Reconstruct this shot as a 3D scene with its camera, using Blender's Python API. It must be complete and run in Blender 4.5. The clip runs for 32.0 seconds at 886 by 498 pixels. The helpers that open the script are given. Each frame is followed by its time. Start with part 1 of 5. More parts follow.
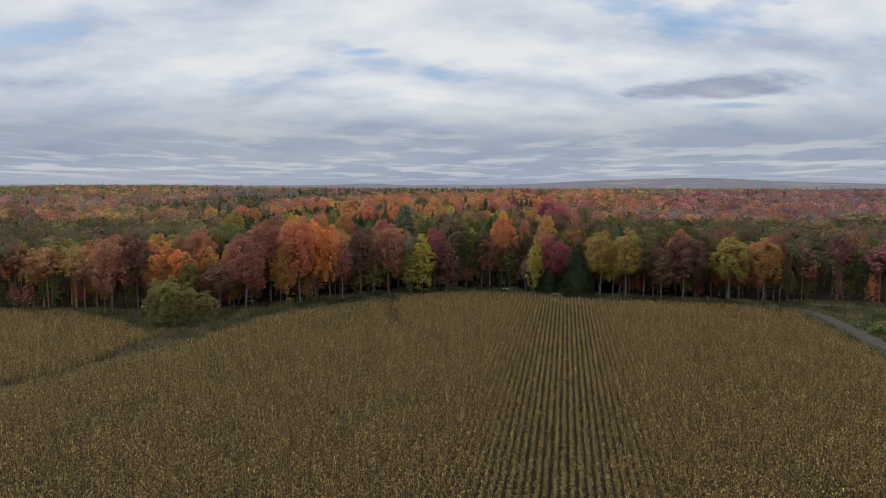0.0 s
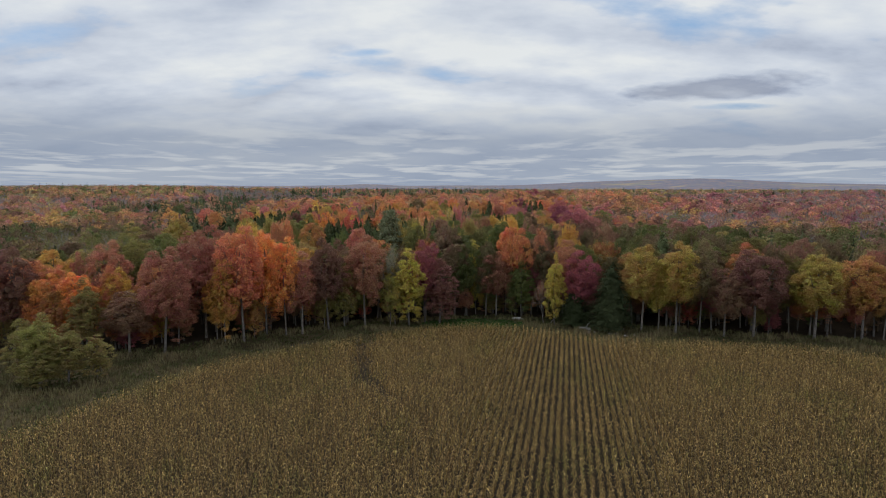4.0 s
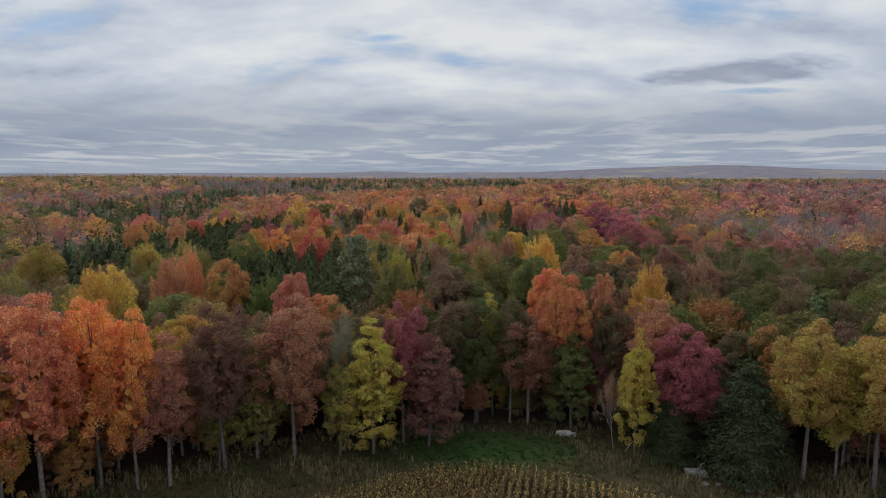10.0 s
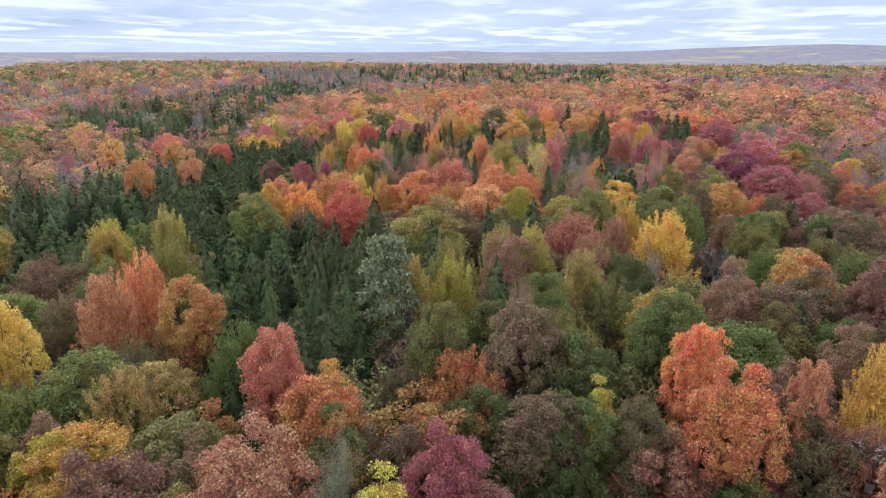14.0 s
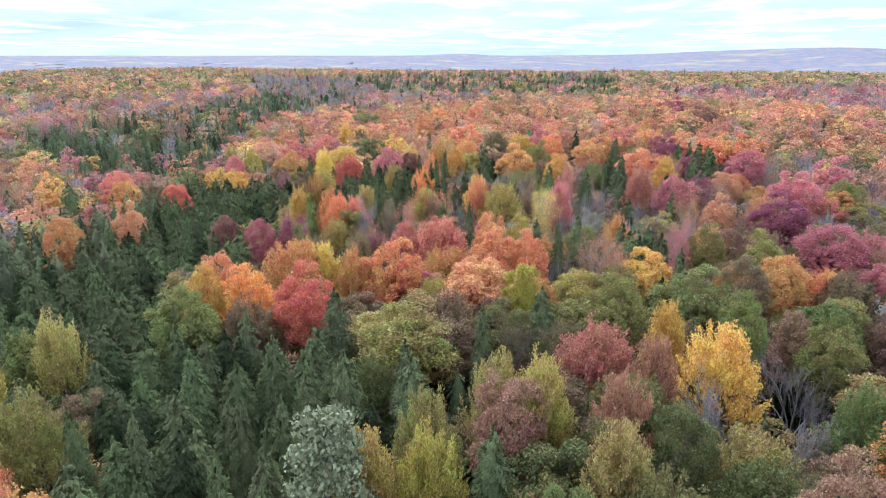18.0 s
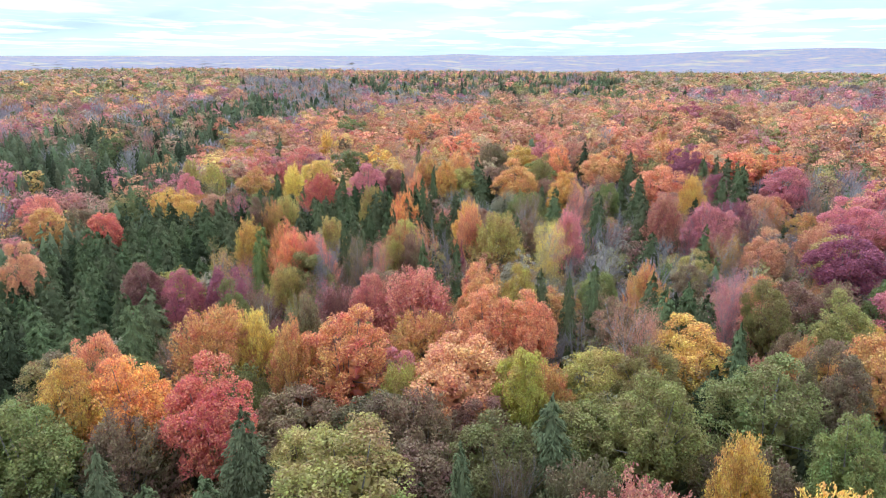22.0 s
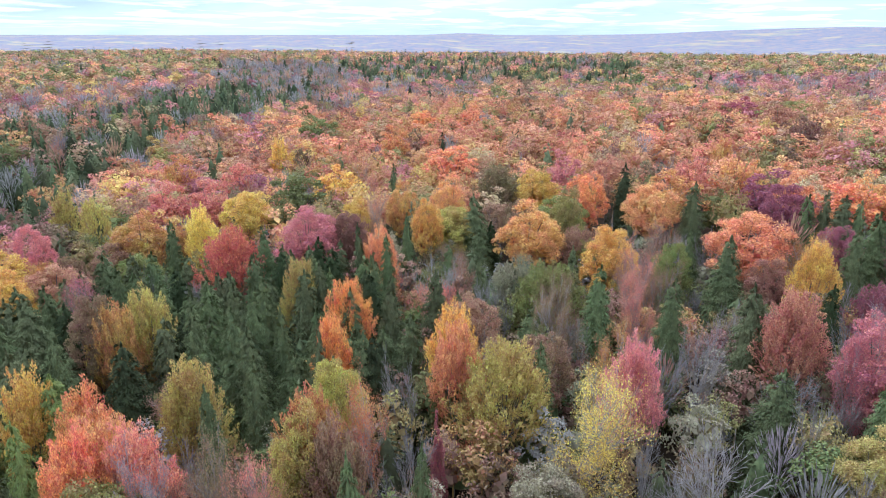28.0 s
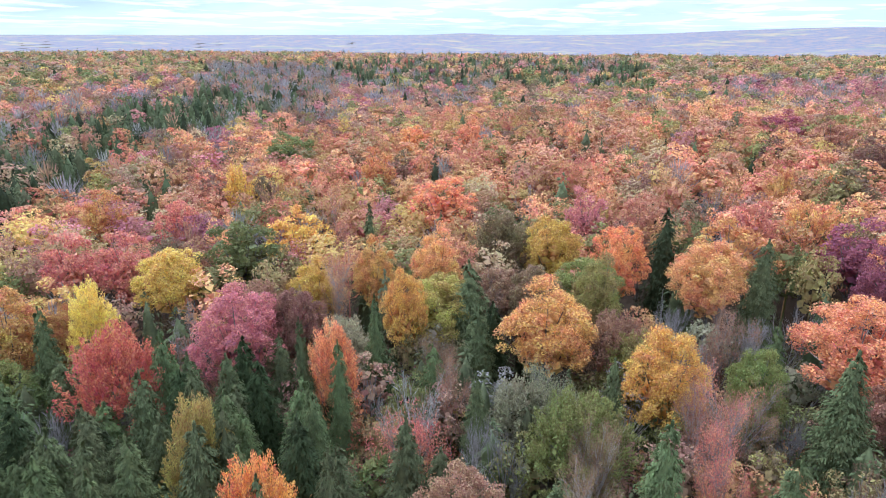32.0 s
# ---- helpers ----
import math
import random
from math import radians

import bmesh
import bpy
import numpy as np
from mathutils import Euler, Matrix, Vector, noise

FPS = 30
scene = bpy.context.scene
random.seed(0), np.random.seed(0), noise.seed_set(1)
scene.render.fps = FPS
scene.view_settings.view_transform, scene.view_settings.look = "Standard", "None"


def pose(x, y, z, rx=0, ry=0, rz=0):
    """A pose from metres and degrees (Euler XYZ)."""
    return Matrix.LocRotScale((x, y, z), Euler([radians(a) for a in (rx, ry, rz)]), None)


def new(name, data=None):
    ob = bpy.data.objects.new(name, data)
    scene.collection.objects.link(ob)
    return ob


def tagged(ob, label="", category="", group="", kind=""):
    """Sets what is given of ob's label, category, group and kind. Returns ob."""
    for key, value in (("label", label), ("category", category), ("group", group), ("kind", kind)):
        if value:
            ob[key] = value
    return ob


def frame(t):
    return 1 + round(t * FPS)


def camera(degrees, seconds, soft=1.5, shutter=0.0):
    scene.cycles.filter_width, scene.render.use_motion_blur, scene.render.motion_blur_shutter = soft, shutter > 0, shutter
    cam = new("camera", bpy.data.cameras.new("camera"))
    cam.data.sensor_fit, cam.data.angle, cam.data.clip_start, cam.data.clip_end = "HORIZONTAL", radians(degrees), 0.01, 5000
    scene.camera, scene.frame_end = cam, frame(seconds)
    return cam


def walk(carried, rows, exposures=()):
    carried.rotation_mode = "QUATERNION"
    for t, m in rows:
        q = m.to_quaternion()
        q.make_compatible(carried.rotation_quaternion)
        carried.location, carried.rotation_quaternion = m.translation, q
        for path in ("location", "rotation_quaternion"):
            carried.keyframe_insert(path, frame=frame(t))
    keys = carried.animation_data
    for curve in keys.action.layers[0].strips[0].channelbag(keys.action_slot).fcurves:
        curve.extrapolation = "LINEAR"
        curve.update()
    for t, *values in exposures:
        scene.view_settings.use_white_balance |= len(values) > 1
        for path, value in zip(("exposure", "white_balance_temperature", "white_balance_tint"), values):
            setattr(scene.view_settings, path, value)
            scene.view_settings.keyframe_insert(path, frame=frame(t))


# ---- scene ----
cam = camera(68.6, 32.0, 1.0)
METRES, EYE, TILT, LEAN, TURN = 322.0, 33.5, -5.55, 0.0, 0.0
ROWS = [
    (0.0, 0.0, 0.0, 0.0, 0.0, 0.0, -0.0),
    (0.5, 0.0009, 0.0182, 0.0017, 0.02, 0.02, 0.0),
    (1.0, 0.0017, 0.0364, 0.0034, 0.05, 0.03, 0.0),
    (1.5, 0.0026, 0.0545, 0.0051, 0.07, 0.05, 0.0),
    (2.0, 0.0036, 0.0727, 0.0068, 0.09, 0.07, 0.01),
    (2.5, 0.0046, 0.0909, 0.0084, 0.1, 0.09, -0.01),
    (3.0, 0.0054, 0.1093, 0.01, 0.13, 0.1, -0.03),
    (3.5, 0.0061, 0.1277, 0.0116, 0.15, 0.09, -0.04),
    (5.5, 0.0098, 0.2013, 0.02, 0.32, 0.0, -0.03),
    (6.0, 0.0105, 0.2184, 0.0218, 0.34, 0.0, -0.03),
    (6.5, 0.0113, 0.2368, 0.0237, 0.37, 0.02, -0.02),
    (7.0, 0.012, 0.2551, 0.0256, 0.39, 0.03, -0.02),
    (7.5, 0.0127, 0.2734, 0.0275, 0.4, 0.03, -0.02),
    (8.0, 0.0132, 0.2915, 0.0294, 0.55, 0.05, -0.03),
    (8.5, 0.0138, 0.3095, 0.0329, 0.67, 0.07, -0.01),
    (9.0, 0.0147, 0.3274, 0.038, 0.83, 0.05, 0.0),
    (9.5, 0.0154, 0.3451, 0.0434, 1.02, 0.07, -0.03),
    (10.0, 0.016, 0.3626, 0.0485, 1.5, -1.12, -0.09),
    (10.5, 0.0161, 0.3801, 0.0541, 1.8, -3.57, -0.14),
    (11.0, 0.0162, 0.3974, 0.0603, 2.96, -4.89, -0.26),
    (11.5, 0.016, 0.4149, 0.0658, 4.09, -4.88, -0.35),
    (12.0, 0.0154, 0.4317, 0.0711, 5.16, -5.82, -0.48),
    (12.5, 0.0144, 0.4487, 0.0766, 6.15, -8.26, -0.59),
    (13.0, 0.0132, 0.4654, 0.0823, 7.35, -10.66, -0.71),
    (13.5, 0.0118, 0.4823, 0.0882, 8.17, -11.46, -0.82),
    (15.5, 0.0064, 0.548, 0.0974, 8.24, -11.27, -0.84),
    (16.0, 0.0057, 0.5621, 0.1026, 8.28, -11.28, -0.83),
    (16.5, 0.0056, 0.5699, 0.1101, 8.31, -11.3, -0.82),
    (17.0, 0.0055, 0.5748, 0.1154, 8.3, -11.28, -0.82),
    (17.5, 0.0054, 0.5804, 0.117, 8.3, -11.26, -0.82),
    (18.0, 0.0054, 0.5872, 0.1173, 8.32, -11.24, -0.82),
    (18.5, 0.0056, 0.5953, 0.1177, 8.33, -11.24, -0.82),
    (19.0, 0.0057, 0.6044, 0.1185, 8.35, -11.23, -0.82),
    (19.5, 0.0056, 0.6147, 0.1196, 8.36, -11.23, -0.82),
    (20.0, 0.0055, 0.626, 0.1206, 8.39, -11.22, -0.83),
    (20.5, 0.0052, 0.6381, 0.122, 8.41, -11.23, -0.84),
    (21.0, 0.0047, 0.651, 0.1234, 8.42, -11.22, -0.86),
    (21.5, 0.004, 0.6645, 0.125, 8.44, -11.22, -0.88),
    (22.0, 0.0031, 0.6782, 0.1267, 8.45, -11.22, -0.86),
    (22.5, 0.0021, 0.6925, 0.1285, 8.47, -11.23, -0.83),
    (23.0, 0.001, 0.7069, 0.1301, 8.49, -11.33, -0.8),
    (23.5, -0.0002, 0.7218, 0.1319, 8.52, -13.03, -0.81),
    (24.0, -0.0014, 0.7367, 0.1337, 8.53, -13.03, -0.82),
    (24.5, -0.0024, 0.7521, 0.1354, 8.55, -13.01, -0.84),
    (25.0, -0.0035, 0.7674, 0.1371, 8.56, -12.99, -0.79),
    (25.5, -0.0048, 0.783, 0.139, 8.56, -12.98, -0.79),
    (27.5, -0.0107, 0.8499, 0.1471, 8.63, -12.94, -0.89),
    (28.0, -0.0119, 0.8672, 0.149, 8.66, -12.91, -0.89),
    (28.5, -0.0134, 0.8846, 0.151, 8.68, -12.91, -0.91),
    (29.0, -0.0152, 0.9018, 0.1531, 8.7, -12.91, -0.93),
    (29.5, -0.0171, 0.919, 0.1551, 8.72, -12.9, -0.9),
    (30.0, -0.0189, 0.9362, 0.1571, 8.74, -12.89, -0.92),
    (30.5, -0.02, 0.952, 0.1595, 8.77, -12.9, -0.92),
    (31.0, -0.0208, 0.9643, 0.1611, 8.79, -12.91, -0.91),
    (31.5, -0.0212, 0.9729, 0.1621, 8.8, -12.91, -0.92),
    (32.0, -0.0212, 0.9779, 0.1626, 8.82, -12.92, -0.92),
]
EXPOSURES = [(0.0, -1.22, 6100, 9), (9.0, -1.28, 6100, 9), (10.0, -1.3, 6100, 9), (11.0, -1.24, 6080, 9), (12.0, -1.06, 6050, 9), (13.0, -0.75, 5950, 9), (13.5, -0.5, 5850, 9), (15.5, 0.14, 5450, 9), (17.0, 0.18, 5300, 9), (24.0, 0.17, 5250, 9), (32.0, 0.14, 5200, 9)]
walk(cam, [(t, pose(0, 0, EYE, TILT, LEAN, TURN) @ pose(METRES * x, METRES * y, METRES * z, 90 + pitch, roll, yaw)) for t, x, y, z, yaw, pitch, roll in ROWS], EXPOSURES)

# ---- light: a broken overcast sky with a veiled sun ----
SUN_UP, SUN_TURN = 48.0, -35.0


def node_tree(owner):
    owner.use_nodes = True
    tree = owner.node_tree
    tree.nodes.clear()
    return tree


def link(tree, a, b):
    tree.links.new(a, b)


def add_node(tree, kind, **settings):
    n = tree.nodes.new(kind)
    for key, value in settings.items():
        if key in n.inputs:
            n.inputs[key].default_value = value
    return n


def maths(tree, op, a, b=None, clamp=False):
    n = tree.nodes.new("ShaderNodeMath")
    n.operation, n.use_clamp = op, clamp
    for slot, v in ((0, a), (1, b)):
        if v is None:
            continue
        if isinstance(v, (int, float)):
            n.inputs[slot].default_value = v
        else:
            tree.links.new(v, n.inputs[slot])
    return n.outputs[0]


def ramp(tree, fac, stops):
    n = tree.nodes.new("ShaderNodeValToRGB")
    while len(n.color_ramp.elements) < len(stops):
        n.color_ramp.elements.new(0.5)
    for e, (at, colour) in zip(n.color_ramp.elements, stops):
        e.position, e.color = at, (*colour, 1)
    tree.links.new(fac, n.inputs[0])
    return n.outputs[0]


def blend(tree, fac, a, b, mode="MIX"):
    n = tree.nodes.new("ShaderNodeMix")
    n.data_type, n.blend_type = "RGBA", mode
    for slot, v in ((0, fac), (6, a), (7, b)):
        if isinstance(v, (int, float)):
            n.inputs[slot].default_value = v
        elif isinstance(v, tuple):
            n.inputs[slot].default_value = (*v, 1)
        else:
            tree.links.new(v, n.inputs[slot])
    return n.outputs[2]


def noise_at(tree, vec, scale, detail=4.0, rough=0.55, distort=0.0):
    n = tree.nodes.new("ShaderNodeTexNoise")
    n.inputs["Scale"].default_value, n.inputs["Detail"].default_value = scale, detail
    n.inputs["Roughness"].default_value, n.inputs["Distortion"].default_value = rough, distort
    if vec is not None:
        tree.links.new(vec, n.inputs["Vector"])
    return n.outputs["Fac"]


def spot(t, px, py, x, y, wide, deep, ragged, slant):
    """A soft-edged ragged patch of the cloud deck, 1 in its middle."""
    dx, dy = maths(t, "SUBTRACT", px, x), maths(t, "SUBTRACT", py, y)
    dy = maths(t, "ADD", dy, maths(t, "MULTIPLY", dx, slant))
    a, b = maths(t, "POWER", maths(t, "ABSOLUTE", maths(t, "DIVIDE", dx, wide)), 2.0), maths(t, "POWER", maths(t, "ABSOLUTE", maths(t, "DIVIDE", dy, deep)), 2.0)
    return maths(t, "SUBTRACT", maths(t, "ADD", 1.0, ragged), maths(t, "ADD", a, b), True)


def build_sky():
    world = bpy.data.worlds.new("sky")
    scene.world = world
    t = node_tree(world)
    out = t.nodes.new("ShaderNodeOutputWorld")
    bg = t.nodes.new("ShaderNodeBackground")
    sky = t.nodes.new("ShaderNodeTexSky")
    sky.sky_type, sky.sun_disc = "NISHITA", False
    sky.sun_elevation, sky.sun_rotation = radians(SUN_UP), radians(SUN_TURN)
    coord = t.nodes.new("ShaderNodeTexCoord")
    split = t.nodes.new("ShaderNodeSeparateXYZ")
    link(t, coord.outputs["Generated"], split.inputs[0])
    up = maths(t, "MAXIMUM", split.outputs[2], 0.0)
    # the cloud deck as a flat layer overhead, seen in perspective
    depth = maths(t, "ADD", up, 0.3)
    px, py = maths(t, "DIVIDE", split.outputs[0], depth), maths(t, "DIVIDE", split.outputs[1], depth)

    def deck(shift, stretch=1.0):
        v = t.nodes.new("ShaderNodeCombineXYZ")
        link(t, maths(t, "ADD", maths(t, "MULTIPLY", px, stretch), SKY_SHIFT[0]), v.inputs[0])
        link(t, maths(t, "ADD", py, SKY_SHIFT[1] + shift), v.inputs[1])
        return v.outputs[0]

    body = noise_at(t, deck(0.0, 0.6), 2.7, 7.0, 0.5, 0.0)
    behind = noise_at(t, deck(0.11, 0.6), 2.7, 6.0, 0.5, 0.0)
    broad = noise_at(t, deck(5.0, 0.6), 1.1, 3.0, 0.5)
    fine = noise_at(t, deck(2.0, 0.7), 7.5, 6.0, 0.55, 0.0)
    thick = maths(t, "ADD", maths(t, "MULTIPLY", body, 0.8), maths(t, "MULTIPLY", broad, 0.45))
    thick = maths(t, "ADD", thick, maths(t, "MULTIPLY", maths(t, "SUBTRACT", fine, 0.5), 0.22))
    # sunlit faces against shaded bases
    lit = maths(t, "MULTIPLY", maths(t, "SUBTRACT", body, behind), 1.5)
    shade = maths(t, "ADD", maths(t, "ADD", 0.56, lit), maths(t, "MULTIPLY", maths(t, "SUBTRACT", 0.52, broad), 1.3))
    shade = maths(t, "ADD", shade, maths(t, "MULTIPLY", maths(t, "SUBTRACT", fine, 0.5), 0.5))
    # one heavy grey bank among the clouds ahead, and gaps of blue beside it
    ragged = maths(t, "MULTIPLY", maths(t, "SUBTRACT", maths(t, "ADD", body, fine), 1.0), 3.0)
    bank = spot(t, px, py, 0.84, 2.12, 0.30, 0.11, ragged, 0.45)
    hole = spot(t, px, py, -0.244, 1.966, 0.09, 0.032, ragged, 0.0)
    slot = spot(t, px, py, 0.95, 2.23, 0.14, 0.035, ragged, 0.3)
    shade = maths(t, "SUBTRACT", shade, maths(t, "MULTIPLY", bank, 0.7))
    cloud = ramp(t, shade, [(0.04, (0.46, 0.51, 0.64)), (0.34, (0.80, 0.85, 0.95)), (0.58, (1.02, 1.05, 1.10)), (0.82, (1.25, 1.24, 1.19))])
    blue = blend(t, 1.0, sky.outputs[0], (0.115, 0.115, 0.115), "MULTIPLY")
    blue = blend(t, 0.7, blue, (0.50, 0.76, 1.12))
    mask = ramp(t, thick, [(0.41, (0, 0, 0)), (0.53, (1, 1, 1))])
    gap = maths(t, "SUBTRACT", 1.0, maths(t, "MULTIPLY", maths(t, "MAXIMUM", hole, slot), 0.85), True)
    both = blend(t, maths(t, "MULTIPLY", mask, gap, True), blue, cloud)
    # thicker, paler air low down
    low = ramp(t, up, [(0.07, (1, 1, 1)), (0.13, (0, 0, 0))])
    both = blend(t, maths(t, "MULTIPLY", low, 0.78), both, (0.43, 0.49, 0.60))
    # rows of small bright cumulus far off
    deep = maths(t, "ADD", up, 0.035)
    rows_at = t.nodes.new("ShaderNodeCombineXYZ")
    link(t, maths(t, "MULTIPLY", maths(t, "DIVIDE", split.outputs[0], deep), 1.5), rows_at.inputs[0])
    link(t, maths(t, "DIVIDE", split.outputs[1], deep), rows_at.inputs[1])
    puff = ramp(t, noise_at(t, rows_at.outputs[0], 0.42, 5.0, 0.55, 0.2), [(0.49, (0, 0, 0)), (0.60, (1, 1, 1))])
    band = maths(t, "MULTIPLY", maths(t, "POWER", maths(t, "SUBTRACT", 1.0, up, True), 9.0), maths(t, "MULTIPLY", up, 45.0, True), True)
    both = blend(t, maths(t, "MULTIPLY", maths(t, "MULTIPLY", puff, band), 0.85), both, (1.0, 0.99, 0.96))
    link(t, both, bg.inputs[0])
    bg.inputs[1].default_value = SKY_POWER
    link(t, bg.outputs[0], out.inputs[0])


SKY_POWER, SKY_SHIFT = 1.5, (3.1, 7.4, 0.0)
build_sky()
sun = new("sun", bpy.data.lights.new("sun", "SUN"))
sun.data.energy, sun.data.angle, sun.data.color = 3.6, radians(50), (1.0, 0.985, 0.955)
sun.matrix_world = pose(0, 0, 300, 90 - SUN_UP, 0, -SUN_TURN + 180)

# ---- materials ----


def surface(name, roughness=0.8, specular=0.25):
    m = bpy.data.materials.new(name)
    t = node_tree(m)
    out = t.nodes.new("ShaderNodeOutputMaterial")
    bsdf = t.nodes.new("ShaderNodeBsdfPrincipled")
    bsdf.inputs["Roughness"].default_value = roughness
    bsdf.inputs["Specular IOR Level"].default_value = specular
    link(t, bsdf.outputs[0], out.inputs[0])
    return m, t, bsdf, out


def bumpy(t, bsdf, height, strength, distance=0.05):
    b = t.nodes.new("ShaderNodeBump")
    b.inputs["Strength"].default_value, b.inputs["Distance"].default_value = strength, distance
    link(t, height, b.inputs["Height"])
    link(t, b.outputs[0], bsdf.inputs["Normal"])


def place_of(t):
    return t.nodes.new("ShaderNodeNewGeometry").outputs["Position"]


def foliage(name, source, glow=0.28, spread=0.8, full=0.84, rough=0.62, shine=0.2, hues=0.045):
    """Leaves: colour from the object (things) or from the mesh's tint (joined woods), varied leaf by leaf and patch by patch."""
    m, t, bsdf, out = surface(name, rough, shine)
    if source == "object":
        info = t.nodes.new("ShaderNodeObjectInfo")
        base, turn, any_ = info.outputs["Color"], info.outputs["Alpha"], info.outputs["Random"]
        where = t.nodes.new("ShaderNodeTexCoord").outputs["Object"]
        big = noise_at(t, where, 0.36, 3.0)
    else:
        att = t.nodes.new("ShaderNodeAttribute")
        att.attribute_name = "tint"
        base, turn = att.outputs["Color"], att.outputs["Alpha"]
        where = place_of(t)
        big = noise_at(t, where, 0.22, 2.0)
        any_ = None
    geo = t.nodes.new("ShaderNodeNewGeometry")
    island = geo.outputs["Random Per Island"]
    fine = noise_at(t, place_of(t), 1.5, 4.0, 0.65)
    hsv = t.nodes.new("ShaderNodeHueSaturation")
    link(t, base, hsv.inputs["Color"])
    # hue: patches of the crown turn earlier or later than the rest
    patch = maths(t, "MULTIPLY", maths(t, "SUBTRACT", 0.54, big), maths(t, "SUBTRACT", 0.5, turn))
    hue = maths(t, "ADD", 0.5, maths(t, "MULTIPLY", patch, 1.5))
    hue = maths(t, "ADD", hue, maths(t, "MULTIPLY", maths(t, "SUBTRACT", island, 0.5), hues))
    link(t, hue, hsv.inputs["Hue"])
    value = maths(t, "ADD", 1.16 - spread / 2, maths(t, "MULTIPLY", island, spread))
    value = maths(t, "ADD", value, maths(t, "MULTIPLY", maths(t, "SUBTRACT", fine, 0.5), 1.5))
    link(t, value, hsv.inputs["Value"])
    sat = maths(t, "ADD", full - 0.15, maths(t, "MULTIPLY", fine, 0.3))
    link(t, sat, hsv.inputs["Saturation"])
    link(t, hsv.outputs[0], bsdf.inputs["Base Color"])
    thin = t.nodes.new("ShaderNodeBsdfTranslucent")
    link(t, hsv.outputs[0], thin.inputs[0])
    mix = t.nodes.new("ShaderNodeMixShader")
    mix.inputs[0].default_value = glow
    link(t, bsdf.outputs[0], mix.inputs[1]), link(t, thin.outputs[0], mix.inputs[2])
    link(t, mix.outputs[0], out.inputs[0])
    return m


def two_tone(name, a, b, scale=1.5, rough=0.85, bump=0.4, distance=0.03, detail=6.0, c=None):
    m, t, bsdf, out = surface(name, rough)
    where = t.nodes.new("ShaderNodeTexCoord").outputs["Object"]
    n1, n2 = noise_at(t, where, scale, detail, 0.6), noise_at(t, where, scale * 7.0, 4.0)
    mixed = maths(t, "ADD", maths(t, "MULTIPLY", n1, 0.65), maths(t, "MULTIPLY", n2, 0.35))
    stops = [(0.36, a), (0.62, b)] if c is None else [(0.34, a), (0.5, b), (0.64, c)]
    colour = ramp(t, mixed, stops)
    info = t.nodes.new("ShaderNodeObjectInfo")
    colour = blend(t, 1.0, colour, ramp(t, info.outputs["Random"], [(0.0, (0.75, 0.75, 0.75)), (1.0, (1.15, 1.13, 1.1))]), "MULTIPLY")
    link(t, colour, bsdf.inputs["Base Color"])
    bumpy(t, bsdf, mixed, bump, distance)
    return m


def tinted_ground(name):
    m, t, bsdf, out = surface(name, 0.95, 0.1)
    att = t.nodes.new("ShaderNodeAttribute")
    att.attribute_name = "tint"
    where = place_of(t)
    n1, n2 = noise_at(t, where, 0.35, 6.0, 0.65), noise_at(t, where, 5.0, 5.0, 0.65)
    mixed = maths(t, "ADD", maths(t, "MULTIPLY", n1, 0.5), maths(t, "MULTIPLY", n2, 0.5))
    colour = blend(t, 1.0, att.outputs["Color"], ramp(t, mixed, [(0.3, (0.45, 0.45, 0.45)), (0.7, (1.5, 1.45, 1.35))]), "MULTIPLY")
    link(t, colour, bsdf.inputs["Base Color"])
    bumpy(t, bsdf, mixed, 0.7, 0.15)
    return m


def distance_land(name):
    """Far country beyond the wood: mixed woodland with strips of stubble and pasture, blue distance haze painted into
    their colours.
    """
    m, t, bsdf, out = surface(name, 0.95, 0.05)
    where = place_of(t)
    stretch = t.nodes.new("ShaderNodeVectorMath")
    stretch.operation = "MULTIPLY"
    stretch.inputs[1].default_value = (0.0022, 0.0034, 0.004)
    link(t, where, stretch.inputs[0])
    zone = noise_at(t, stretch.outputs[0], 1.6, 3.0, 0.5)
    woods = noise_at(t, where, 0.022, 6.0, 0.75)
    # these base colours carry the blue-lavender haze of distance
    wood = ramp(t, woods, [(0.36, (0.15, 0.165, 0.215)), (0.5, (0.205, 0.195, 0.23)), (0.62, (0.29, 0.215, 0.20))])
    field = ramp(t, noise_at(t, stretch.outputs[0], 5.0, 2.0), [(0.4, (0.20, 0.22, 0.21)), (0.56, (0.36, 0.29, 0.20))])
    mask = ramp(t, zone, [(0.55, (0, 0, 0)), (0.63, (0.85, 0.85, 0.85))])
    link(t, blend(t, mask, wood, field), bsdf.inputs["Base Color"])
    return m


LEAF = foliage("leaves", "object", 0.34, 0.55, 0.90, hues=0.05)
NEEDLE = foliage("needles", "object", 0.12, 0.6, 0.9, 0.9, 0.08)
WOODS = foliage("woods_leaves", "mesh", 0.22, 0.25, 0.82, 0.85, 0.08)
CORN = foliage("dry_corn_leaves", "mesh", 0.2, 0.9, 0.95, 0.85, 0.08, 0.012)
GRASS = foliage("grass_blades", "mesh", 0.25, 0.6, 0.95, 0.9, 0.08)
BARK = two_tone("bark", (0.08, 0.07, 0.062), (0.27, 0.245, 0.22), 2.5, 0.9, 0.6)
PALE_BARK = two_tone("pale_bark", (0.22, 0.20, 0.18), (0.55, 0.52, 0.48), 2.0, 0.85, 0.4)
TWIGS = two_tone("grey_twigs", (0.20, 0.175, 0.170), (0.42, 0.385, 0.375), 1.2, 0.9, 0.3)
SOIL = tinted_ground("ground_cover")
FAR_LAND = distance_land("haze_tinted_country")
STONE = two_tone("weathered_stone", (0.16, 0.145, 0.13), (0.38, 0.35, 0.32), 1.6, 0.9, 0.7, 0.06)
